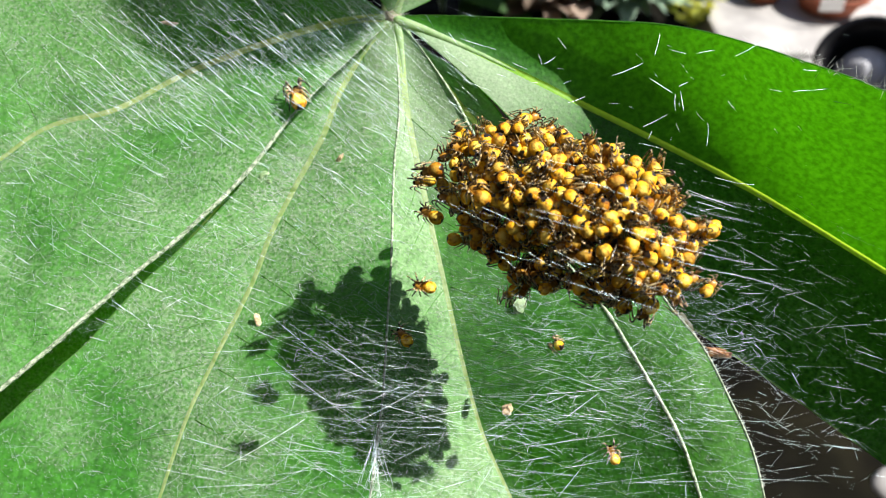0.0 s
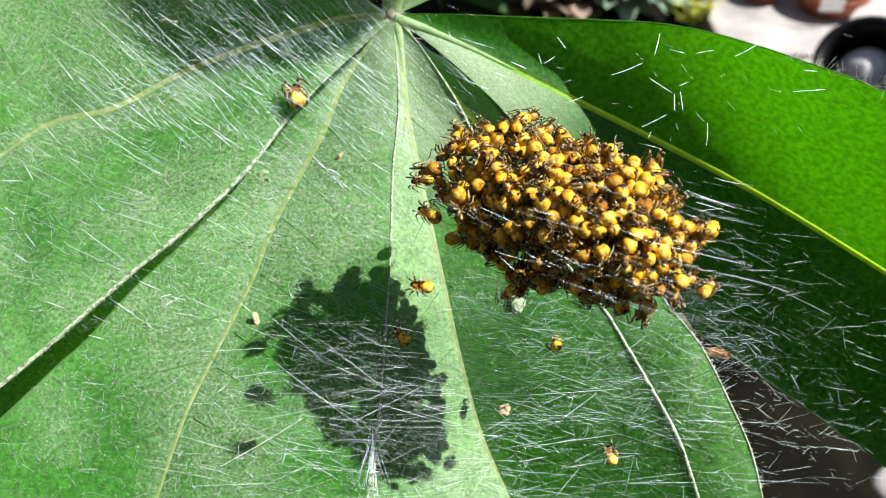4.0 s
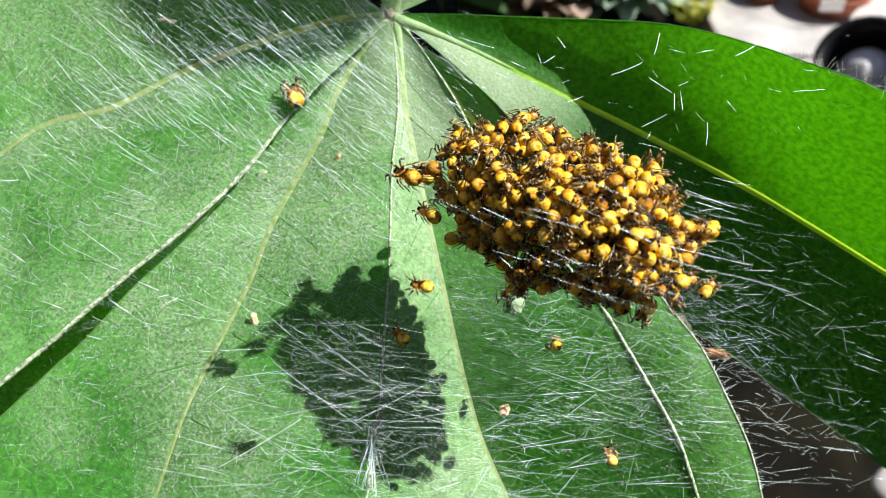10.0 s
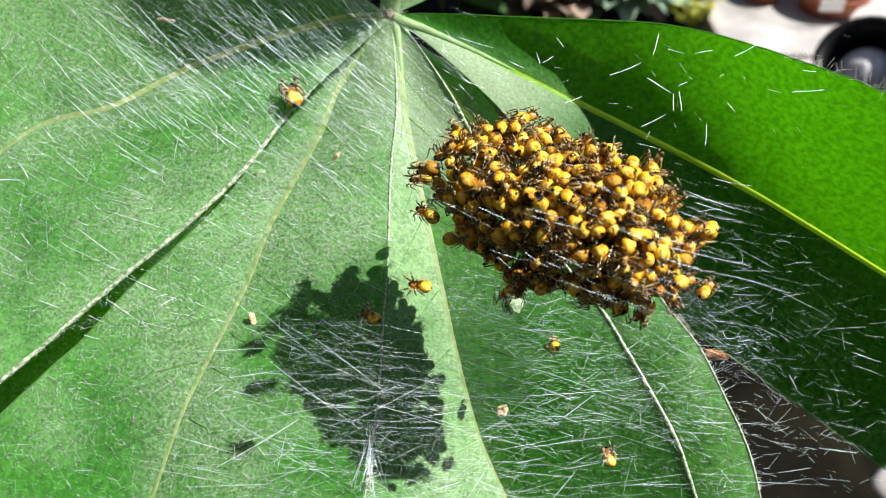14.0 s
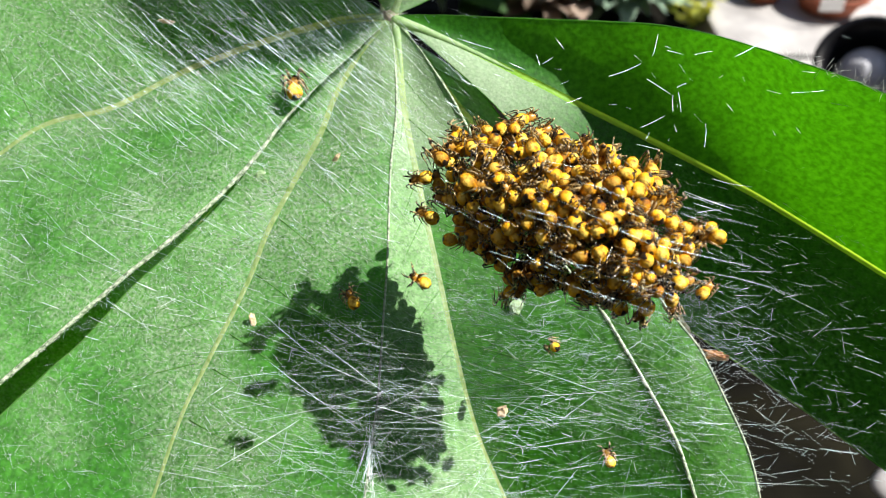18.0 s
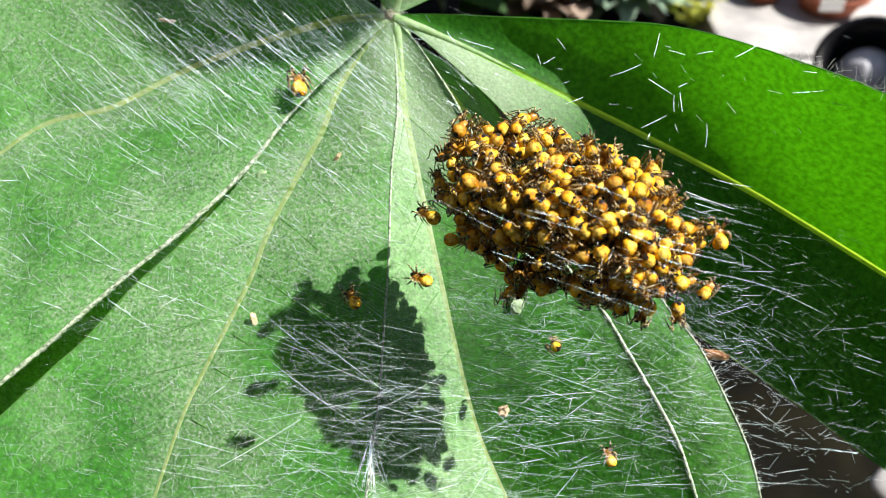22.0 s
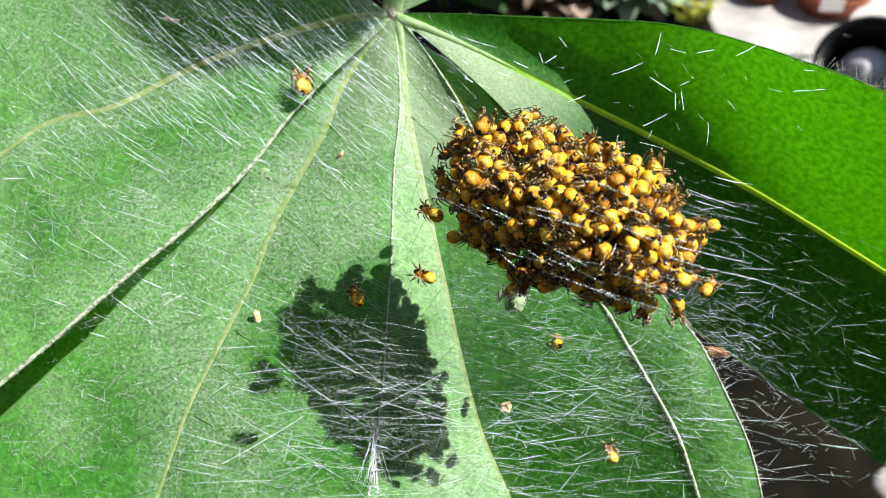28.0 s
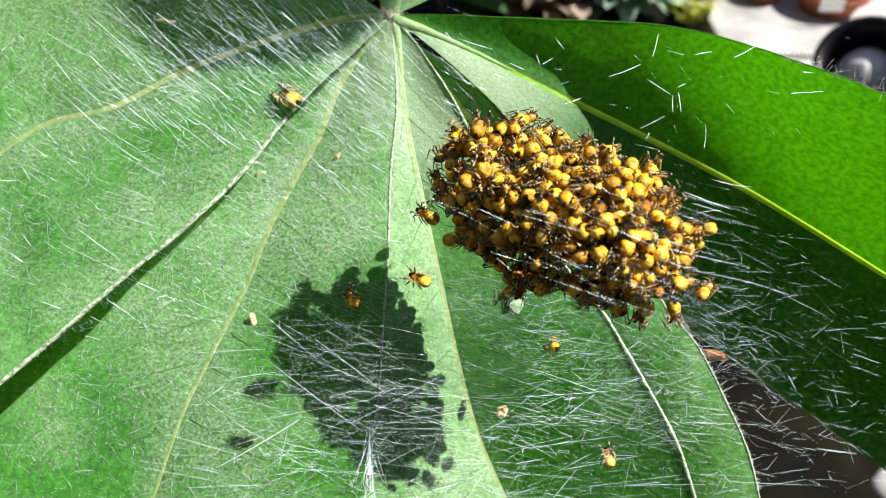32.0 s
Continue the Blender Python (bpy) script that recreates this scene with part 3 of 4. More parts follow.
def spiderling(style):
    """A spiderling, head towards +y, back towards +z, its body's middle at the origin."""
    root = new("spiderling")
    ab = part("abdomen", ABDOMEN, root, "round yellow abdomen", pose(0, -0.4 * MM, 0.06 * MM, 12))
    part("rear_patch", PATCH, ab, "black patch at the tip", Matrix())
    head = part("head_shield", HEAD, root, "honey-brown head", pose(0, 0.24 * MM, 0))
    part("eye_field", EYES, head, "dark eyes", pose(0, 0.25 * MM, 0.1 * MM))
    for side in (-1, 1):
        for k in range(4):
            part("leg", LEGS[style, side, k], root, "brown banded leg" if k == 0 else "")
    return root


MODELS = [spiderling(s) for s in range(5)]
SPARE = list(MODELS)


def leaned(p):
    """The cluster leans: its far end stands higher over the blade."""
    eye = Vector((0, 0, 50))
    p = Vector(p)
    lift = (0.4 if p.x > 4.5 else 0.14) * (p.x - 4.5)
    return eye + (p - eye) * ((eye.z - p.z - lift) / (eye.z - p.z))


def guest(p, heading, pitch=-35, roll=0, label="yellow and black spiderling packed in the cluster", group="clustered spiderlings"):
    """Sets a spiderling at p; heading turns its head anticlockwise from the hub's side; a negative pitch lifts its tail."""
    style = 4 if group.startswith("lone") else rng.randrange(4)
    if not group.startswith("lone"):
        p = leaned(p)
    m = at(p, 0, 0, heading) @ pose(0, 0, 0, pitch, roll, 0)
    if group.startswith("clustered"):
        m = m @ pose(0, 0.4 * MM, -0.06 * MM)      # p is where the abdomen shows
    if MODELS[style] in SPARE:
        ob = MODELS[style]
        SPARE.remove(ob)
    else:
        ob = copy_thing(MODELS[style], Matrix())
        ob.scale = (1, 1, 1)
    on_leaf(ob, m)
    size = 1.0 if group.startswith("lone") else rng.uniform(0.86, 1.12)
    ob.scale = (size, size, size)
    return tagged(ob, label, "spider", group)


def any_way(p, spread=1.0):
    return guest(p, rng.uniform(0, 360), rng.uniform(-75, 5) * spread, rng.uniform(-35, 35))


CORE = (6.86, 1.62, 8.4)
any_way((0.71, 5.78, 9.78))
any_way((1.07, 5.95, 9.82))
guest((1.54, 5.08, 11.22), 10, -40)
guest((0.46, 4.31, 10.97), 340, -30)
any_way((0.96, 3.12, 11.77))
any_way((1.72, 3.07, 12.39))
any_way((1.56, 2.12, 12.17))
any_way((2.03, 5.41, 11.10))
any_way((2.40, 6.12, 10.23))
any_way((3.05, 6.25, 10.14))
any_way((3.75, 6.20, 10.26))
guest((4.44, 7.17, 7.50), 290, -20)
guest((4.96, 5.92, 10.58), 300, -20)
any_way((3.98, 5.42, 11.44))
any_way((4.52, 5.02, 11.90))
any_way((3.48, 5.02, 11.89))
any_way((2.59, 3.89, 12.58))
any_way((2.76, 3.36, 12.88))
any_way((3.98, 3.76, 12.99))
any_way((3.29, 3.29, 13.08))
any_way((5.54, 4.25, 12.55))
guest((5.01, 2.99, 13.45), 100, -30)
any_way((2.88, 2.15, 13.09))
any_way((3.46, 2.46, 13.34))
any_way((4.71, 2.03, 13.68))
any_way((0.89, 1.52, 11.04))
any_way((5.92, 2.44, 13.63))
any_way((6.75, 5.12, 11.17))
any_way((6.44, 4.43, 12.13))
any_way((7.55, 4.84, 11.14))
any_way((7.58, 3.83, 12.28))
any_way((8.75, 5.12, 9.85))
any_way((8.63, 4.39, 11.06))
any_way((9.94, 4.47, 9.84))
guest((11.32, 4.21, 8.57), 350, -45)
any_way((8.32, 3.21, 12.47))
any_way((8.63, 2.72, 12.66))
any_way((9.81, 2.90, 11.82))
any_way((10.99, 3.39, 10.30))
any_way((10.94, 2.45, 11.30))
any_way((6.15, 2.22, 13.67))
any_way((7.48, 2.04, 13.47))
any_way((8.49, 1.51, 13.29))
any_way((10.63, 1.56, 12.11))
any_way((11.49, 1.33, 11.56))
guest((1.55, 0.23, 10.35), 30, -40)
any_way((0.50, 0.53, 7.50))
any_way((3.30, 1.04, 12.99))
any_way((2.88, 0.58, 12.40))
any_way((4.07, 1.19, 13.42))
any_way((5.15, 1.55, 13.75))
any_way((4.87, 0.57, 13.46))
any_way((6.24, 1.15, 13.79))
any_way((6.67, 0.88, 13.75))
any_way((6.06, 0.24, 13.56))
guest((5.10, -2.14, 10.20), 300, -10)
guest((6.67, -2.01, 11.62), 20, -40)
any_way((3.79, -2.32, 7.50))
any_way((7.58, -0.24, 13.38))
any_way((8.88, 0.11, 13.22))
any_way((9.26, 0.71, 13.11))
any_way((9.88, 0.57, 12.83))
any_way((8.78, -0.93, 12.87))
guest((10.76, -0.95, 12.16), 170, -62)
any_way((12.43, 1.04, 10.85))
any_way((12.50, 0.09, 11.07))
any_way((12.23, -0.60, 11.30))
guest((14.18, -2.40, 8.23), 310, -20)
any_way((12.10, -1.70, 10.98))
any_way((10.84, -2.11, 11.36))
any_way((9.40, -1.87, 12.02))
guest((10.58, -3.05, 10.22), 150, -40)
guest((9.22, -3.03, 10.40), 20, -50)
guest((-0.59, 1.78, 7.50), 60, -15)
any_way((2.41, 4.65, 12.00))
any_way((4.19, 2.58, 13.51))
any_way((7.07, 2.87, 13.20))
any_way((2.12, 1.14, 12.17))
any_way((7.38, 0.83, 13.67))
any_way((6.65, -0.38, 13.30))
any_way((9.88, 2.11, 12.33))
any_way((4.53, 3.85, 12.96))
any_way((5.46, 3.56, 13.11))
any_way((9.26, 3.72, 11.41))
any_way((7.81, 1.37, 13.54))
any_way((9.92, -0.52, 12.70))
any_way((10.19, -1.36, 12.20))
any_way((9.83, -2.51, 10.86))
guest((3.58, 0.63, 12.82), 1, -22)
any_way((5.94, 3.34, 12.82))
guest((9.56, -1.22, 12.41), 151, 37)
any_way((3.67, 1.75, 12.98))
guest((0.41, 2.47, 10.90), 72, -31)
any_way((2.03, 1.72, 12.00))
guest((8.51, -1.59, 12.32), 135, -16)
any_way((11.32, 1.93, 11.07))
guest((10.30, 3.42, 10.86), 140, -31)
any_way((4.39, 3.15, 12.96))
guest((2.24, 2.92, 12.64), 244, -42)
any_way((8.73, -0.47, 12.72))
guest((7.81, -0.99, 12.84), 326, 52)
any_way((5.27, 5.52, 10.83))
guest((1.56, 0.73, 11.03), 288, -30)
any_way((7.67, 3.03, 12.55))
guest((1.09, 1.04, 10.71), 314, -26)
any_way((6.24, 5.49, 10.56))
guest((6.65, 3.76, 12.62), 242, 37)
any_way((2.24, 3.59, 12.17))
guest((10.77, -0.24, 12.25), 221, -23)
any_way((5.82, 1.12, 13.37))
guest((10.07, 0.06, 12.65), 13, -39)
any_way((1.43, 3.67, 11.66))
guest((9.49, 1.44, 12.77), 68, 50)
any_way((-0.15, 3.33, 10.01))
guest((5.47, 2.59, 13.50), 236, -30)
any_way((10.59, 2.89, 10.93))
guest((9.32, 3.01, 11.98), 151, -20)
any_way((11.77, 0.49, 11.32))
guest((0.98, 5.14, 10.70), 81, 39)
any_way((9.30, -0.46, 12.58))
guest((1.80, 4.14, 11.98), 344, 48)
any_way((6.61, 1.70, 13.35))
guest((2.67, 5.47, 11.16), 159, -30)
any_way((0.52, 5.07, 10.11))
guest((8.95, 2.11, 12.77), 222, -33)
any_way((5.25, 2.13, 13.32))
guest((4.82, 4.33, 12.49), 141, 47)
any_way((5.80, 1.86, 13.37))
guest((7.81, -1.87, 12.01), 211, -41)
any_way((3.84, 3.26, 12.83))
guest((8.10, 0.93, 13.41), 320, -20)
any_way((11.57, -0.57, 11.47))
guest((10.99, 0.23, 12.14), 117, -16)
any_way((3.99, 4.82, 11.78))
guest((1.09, 2.54, 11.74), 32, -27)
any_way((5.46, 4.76, 11.72))
guest((2.45, 2.34, 12.77), 211, -33)
any_way((5.50, 0.14, 13.00))
guest((4.16, 1.63, 13.45), 289, -24)
any_way((11.92, 2.33, 10.22))
guest((7.95, 4.39, 11.41), 356, 42)
guest((2.01, 0.03, 8.60), 32, 41)
guest((2.56, -0.43, 8.60), 21, 38)
guest((3.17, -0.88, 8.60), 235, -27)
guest((3.69, -1.49, 8.60), 332, 38)
guest((4.45, -0.88, 8.60), 329, -31)
guest((5.06, -1.49, 8.60), 61, -14)
guest((5.98, -1.19, 8.60), 156, -32)
guest((6.59, -1.65, 8.60), 232, -27)
guest((4.30, -1.95, 8.60), 153, 30)
guest((7.80, -1.49, 8.60), 165, -2)
guest((8.41, -2.10, 8.60), 238, -17)
guest((3.54, -0.27, 8.60), 79, -38)
guest((5.37, -0.52, 8.60), 134, -25)
guest((1.71, 0.64, 8.60), 313, -39)
guest((9.02, -1.80, 8.60), 234, 41)
# the crowd beneath them: those near the surface singly, the deepest as one heap
core = random.Random(3)
inner = []
while len(inner) < 235:
    x, y, z = (core.uniform(-1, 1) for _ in range(3))
    if x * x + y * y + z * z < 0.9:
        depth = x * x + y * y + z * z if z > -0.2 else 0.0
        ax, ay = 7.5 * x, 4.4 * y
        z *= 0.6 if z < 0 else 1.0
        p = (CORE[0] + ax * 0.93 + ay * 0.36, CORE[1] - ax * 0.36 + ay * 0.93, CORE[2] - 0.3 + 4.1 * z)
        inner.append((depth, p, core.uniform(0, 360), core.choice((core.uniform(30, 120), core.uniform(-80, 0))), core.uniform(-50, 50)))
inner.sort(reverse=True)
for depth, p, heading, pitch, roll in inner[:125]:
    guest(p, heading, pitch, roll, "dark-legged spiderling deep inside the cluster", "inner spiderlings")
heap_verts, heap_faces, heap_skins = [], [], []
SKINS = (M_ABDOMEN, M_PATCH, M_HEAD, M_LEG)
for depth, p, heading, pitch, roll in inner[125:]:
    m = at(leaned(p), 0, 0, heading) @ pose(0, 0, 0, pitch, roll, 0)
    belly = m @ pose(0, -0.4 * MM, 0.06 * MM, 12)
    pieces = [(ABDOMEN, belly, 0), (PATCH, belly, 1), (HEAD, m @ pose(0, 0.24 * MM, 0), 2)]
    pieces += [(LEGS[core.randrange(4), side, k], m, 3) for side in (-1, 1) for k in range(4)]
    for me, place, skin in pieces:
        base = len(heap_verts)
        heap_verts += [place @ v.co for v in me.vertices]
        heap_faces += [tuple(base + k for k in f.vertices) for f in me.polygons]
        heap_skins += [skin] * len(me.polygons)
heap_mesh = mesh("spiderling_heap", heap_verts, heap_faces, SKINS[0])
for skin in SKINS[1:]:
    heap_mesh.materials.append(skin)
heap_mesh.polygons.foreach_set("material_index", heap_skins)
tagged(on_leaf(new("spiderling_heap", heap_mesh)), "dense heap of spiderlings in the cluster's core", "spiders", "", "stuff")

# ---- the loners ----
WEB = "small yellow spiderling resting on silk threads"
loner_a = guest((-9.77, 10.18, -1.00), 20, -10, 0, "yellow spiderling with a black tail above the curled margin", "lone spiderlings")
loner_b = guest((-1.17, -1.77, 13.00), 75, 0, 10, "yellow spiderling with spread legs beside the cluster", "lone spiderlings")
loner_c = guest((-2.54, -5.12, 4.54), 40, -5, 0, "brownish spiderling wandering over the shaded leaf", "lone spiderlings")
loner_d = guest((6.74, -5.82, 3.75), 60, -75, 0, WEB, "lone spiderlings")
loner_e = guest((9.42, -11.69, 6.51), 15, -30, 0, WEB, "lone spiderlings")
scout = guest((-0.27, 3.35, 9.00), 80, -20, 0, "spiderling at the cluster's rim, stretching out its legs", "lone spiderlings")
edger = guest((-1.24, 3.59, 9.00), 100, -20, 0, "amber spiderling on the outermost threads of the cluster", "roaming spiderlings")
climber = guest((-0.81, 4.12, 9.50), 100, -25, 0, "amber spiderling climbing along the cluster's rim", "roaming spiderlings")
rimmer = guest((14.11, 0.89, 9.50), 110, -15, 0, "yellow spiderling just outside the cluster's rim", "roaming spiderlings")
crawler = guest((13.50, 0.70, 9.80), 110, -15, 0, "yellow and black spiderling walking over the cluster", "lone walkers")
lower = guest((12.05, -2.65, 9.50), 200, -30, 0, "yellow spiderling hanging at the cluster's lower rim", "roaming spiderlings")

loner_a.scale = (1.46, 1.46, 1.46)
loner_b.scale = (0.82, 0.82, 0.82)
loner_d.scale = loner_e.scale = (0.82, 0.82, 0.82)
scout.scale = (1.1, 1.1, 1.1)

# ---- silk ----
EYE = Vector((0, 0, 50))


def glint(p):
    """The direction square to which a thread at p shines."""
    return (RAY + (EYE - p).normalized()).normalized()


class Silk:
    def __init__(self, seed):
        self.t, self.r = Tubes(), random.Random(seed)

    def strand(self, p, q, thick, wave=0.15):
        """A hair-thin thread; a few stretches are swollen to stand in for its glints."""
        r = self.r
        p, q = Vector(p), Vector(q)
        long = (q - p).length
        n = min(30, max(6, int(long * 5)))
        b = Vector((r.gauss(0, 1), r.gauss(0, 1), r.gauss(0, 1))) * wave
        line = [p.lerp(q, i / n) + b * math.sin(math.pi * i / n) for i in range(n + 1)]
        peaks = [(r.uniform(0.1, 0.9), r.uniform(0.25, 1.7) / long, 0.3 + 1.1 * r.random() ** 2) for _ in range(1 + int(long / 1.8))]
        radii = [0.0009 + 0.95 * thick * max(g * math.exp(-((i / n - m) / w) ** 2) for m, w, g in peaks) for i in range(n + 1)]
        radii[0] = radii[-1] = 0.001
        self.t.add(line, radii, 4, False)

    def thread(self, p, q, thick):
        """One taut, evenly bright thread."""
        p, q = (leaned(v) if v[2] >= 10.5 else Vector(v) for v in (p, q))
        g = glint(p.lerp(q, 0.5))
        k = (p - EYE).dot(g) / (q - EYE).dot(g)
        q = EYE + (q - EYE) * min(max(k, 0.9), 1.1)
        b = Vector((self.r.gauss(0, 1), self.r.gauss(0, 1), 0)) * min(0.05, 0.012 * (q - p).length)
        self.t.add([p.lerp(q, i / 10) + b * math.sin(math.pi * i / 10) for i in range(11)], [thick * (0.45 + 0.55 * math.sin(math.pi * (0.08 + 0.84 * i / 10)) * self.r.uniform(0.7, 1.1)) for i in range(11)], 4, False)

    def field(self, count, box, slope, spread, long, thick):
        """Strands strewn over box (x0, y0, z0, x1, y1, z1), thinning out to its edges, at an angle below the x axis in degrees."""
        r = self.r
        for _ in range(count):
            x, y = r.betavariate(1.5, 1.5), r.betavariate(1.5, 1.5)
            z = min(1, max(0, y + r.uniform(-0.25, 0.25)))
            x, y = 1.16 * x - 0.08, 1.16 * y - 0.08
            p = Vector([box[k] + (box[k + 3] - box[k]) * f for k, f in enumerate((x, y, z))])
            a = radians(r.gauss(slope, spread))
            dx, dy = math.cos(a), -math.sin(a)
            # the threads that show are those that lie square to the glint's direction
            g = glint(p)
            dz = -(g.x * dx + g.y * dy) / g.z + r.gauss(0, 0.1)
            d = Vector((dx, dy, dz)).normalized() * (long[0] + (long[1] - long[0]) * r.random() ** 1.4) * 0.5
            self.strand(p - d, p + d, thick[0] + (thick[1] - thick[0]) * r.random() ** 2.2, 0.008 * d.length + 0.008)

    def done(self, label):
        ob = new("silk_threads", self.t.mesh("silk_threads", M_SILK))
        return on_leaf(tagged(ob, label, "spider silk", "", "stuff"))


s = Silk(1)
s.field(430, (*(-24, 19, -3.44), *(-4.6, 7.5, 2.36)), 41, 8, (0.7, 4.8), (0.002, 0.0165))
s.field(230, (*(-16.5, 16.5, -2.5), *(-4.6, 9.2, 2)), 39, 7, (0.6, 3.6), (0.003, 0.0165))
s.done("dense white silk strands drawn towards the lone spiderling")
s = Silk(2)
s.field(620, (*(-32.29, 16.10, -4.53), *(-0.46, -3.28, 4.98)), 31, 11, (0.4, 4.5), (0.002, 0.0145))
s.field(1100, (*(-32.45, 15.38, -4.81), *(-2.20, -4.10, 3.23)), 30, 22, (0.25, 1.2), (0.002, 0.012))
s.field(110, (*(-32.29, 16.10, -4.53), *(-0.46, -3.28, 4.98)), -60, 40, (0.5, 3), (0.002, 0.01))
s.field(420, (*(-29.87, 1.52, -0.46), *(-9.11, -14.73, 6.42)), 20, 35, (0.3, 2), (0.001, 0.009))
s.field(220, (*(-8.0, 15.0, -3), *(2.0, 3.0, 3)), 38, 9, (0.4, 2.4), (0.002, 0.0150))
s.thread((-12.72, -12.34, 6.70), (-7.08, -8.96, 6.69), 0.0126)
s.thread((-6.91, 13.37, -1.01), (-1.30, 4.72, 4.59), 0.0084)
s.done("scattered white silk strands over the leaflets")
s = Silk(3)
s.field(330, (*(-11.0, -4.2, 7.13), *(4.2, -12.8, 13.46)), 13, 15, (0.8, 8), (0.001, 0.0095))
s.field(130, (*(-10.5, -4.2, 7.13), *(3.5, -12.3, 13.39)), -35, 30, (0.4, 3), (0.0, 0.005))
s.thread((-9.22, -6.04, 8.81), (-4.16, -9.22, 10.77), 0.0098)
s.thread((-6.85, -4.86, 8.46), (-2.75, -7.58, 10.27), 0.0112)
s.thread((-10.22, -9.44, 7.83), (-2.46, -7.58, 10.27), 0.0098)
for k in range(20):
    top = Vector((-4.24, -11.49, 4.65)) + Vector((s.r.gauss(0, 0.12), s.r.gauss(0, 1.0), 0))
    foot = Vector((-4.17, -14.85, 6.06)) + Vector((s.r.gauss(0, 0.7), 0, s.r.gauss(0, 0.3)))
    s.thread(top, top.lerp(foot, s.r.uniform(0.4, 1)), s.r.uniform(0.004, 0.010))
s.done("tangled white silk sheet over the shaded leaf")
s = Silk(4)
s.field(430, (*(-1, -4.2, 3.33), *(15.5, -13.5, 11.79)), 7, 14, (0.8, 8), (0.0, 0.0068))
s.field(70, (*(0.21, -4.43, 3.33), *(15.08, -12.63, 11.79)), -40, 30, (0.5, 3), (0.003, 0.008))
s.field(520, (*(-1, -1.8, -0.5), *(15, -11, 7)), 10, 22, (0.2, 2.4), (0.001, 0.009))
s.field(240, (*(0, -2.2, -2), *(9.5, -7.2, 3)), 12, 18, (0.3, 2.6), (0.001, 0.0085))
s.thread((0.18, -1.60, 9.00), (3.86, -2.42, 9.00), 0.0084)
s.thread((0.49, -3.93, 8.00), (6.99, -4.61, 8.00), 0.0084)
s.thread((2.35, -8.17, 8.00), (9.77, -7.70, 8.00), 0.0084)
s.thread((3.74, -6.15, 8.00), (9.62, -8.17, 8.00), 0.0098)
s.done("nearly level silk strands below the cluster")
s = Silk(5)
s.field(15, (*(13.85, 4.93, 2.52), *(17.17, -1.76, 9.53)), 17, 7, (0.5, 4), (0.0031, 0.0092))
s.field(130, (*(13.5, 1.5, 3.99), *(24.5, -11, 12.94)), 12, 16, (0.4, 3.5), (0.0, 0.0095))
s.field(260, (*(13.6, -2.60, 1.84), *(18.96, -7.0, 8.21)), 15, 26, (0.3, 1.8), (0.0005, 0.005))
s.field(14, (*(16.13, 0.03, 3.99), *(22.27, -9.80, 12.94)), -30, 30, (0.5, 2), (0.0031, 0.0084))
s.field(260, (*(12.5, 4, 1), *(25.5, -12.5, 8)), 12, 30, (0.2, 1.0), (0.001, 0.011))
s.field(260, (*(15, 1.5, -1), *(28, -14, 6)), 14, 25, (0.2, 1.2), (0.001, 0.0105))
s.thread((12.95, 3.11, 9.00), (15.58, 2.14, 9.00), 0.0126)
s.thread((14.43, 3.77, 9.00), (16.55, 3.35, 9.00), 0.0112)
s.thread((13.65, 1.96, 9.00), (14.92, 2.11, 9.00), 0.0112)
s.thread((9.97, 0.30, 13.00), (15.68, -0.89, 11.00), 0.0112)
s.thread((13.10, -1.12, 11.00), (18.15, -2.33, 10.00), 0.0084)
s.done("sparse silk strands across the dark leaflet")
s = Silk(6)
# Glints on finer threads, built as short bright pieces.
s.thread((9.59, 9.93, 6.0), (11.39, 10.63, 6.0), 0.0145)
s.thread((11.78, 9.77, 6.0), (13.10, 8.91, 6.0), 0.0150)
s.thread((13.57, 8.99, 6.0), (13.72, 7.90, 6.0), 0.0155)
s.thread((13.25, 8.84, 6.0), (13.25, 7.90, 6.0), 0.0165)
s.thread((14.03, 9.54, 6.0), (13.49, 9.30, 6.0), 0.0150)
s.thread((12.09, 11.10, 6.0), (12.40, 12.34, 6.0), 0.0165)
s.thread((12.94, 11.41, 6.0), (13.88, 11.17, 6.0), 0.0100)
s.thread((14.50, 11.17, 6.0), (15.51, 11.36, 6.0), 0.0135)
s.thread((16.76, 11.02, 6.0), (18.24, 11.83, 6.0), 0.0165)
s.thread((20.03, 8.96, 6.0), (21.04, 9.02, 6.0), 0.0145)
s.thread((21.12, 9.02, 6.0), (22.21, 9.10, 6.0), 0.0165)
s.thread((22.29, 8.40, 6.0), (23.38, 8.18, 6.0), 0.0110)
s.thread((20.65, 10.21, 6.0), (21.43, 10.13, 6.0), 0.0135)
s.thread((24.31, 8.96, 6.0), (25.39, 8.91, 6.0), 0.0115)
s.thread((11.39, 6.97, 6.0), (12.79, 7.67, 6.0), 0.0140)
s.thread((15.05, 5.88, 6.0), (15.12, 7.20, 6.0), 0.0140)
s.thread((11.15, 6.03, 6.0), (12.40, 5.72, 6.0), 0.0100)
s.thread((0.22, 12.50, 6.0), (0.77, 11.72, 6.0), 0.0115)
s.thread((0.92, 12.11, 6.0), (2.95, 11.48, 6.0), 0.0120)
s.thread((3.88, 10.71, 6.0), (4.74, 10.32, 6.0), 0.0165)
s.thread((5.75, 10.63, 6.0), (6.38, 11.02, 6.0), 0.0155)
s.thread((6.53, 12.11, 6.0), (7.00, 11.48, 6.0), 0.0110)
s.thread((7.08, 8.37, 6.0), (8.01, 8.71, 6.0), 0.0155)
s.thread((2.95, 10.08, 6.0), (3.57, 9.85, 6.0), 0.0110)
s.field(26, (*(5.17, 13.48, 1.96), *(24, 5, 8.14)), 25, 50, (0.3, 1.0), (0.004, 0.02))
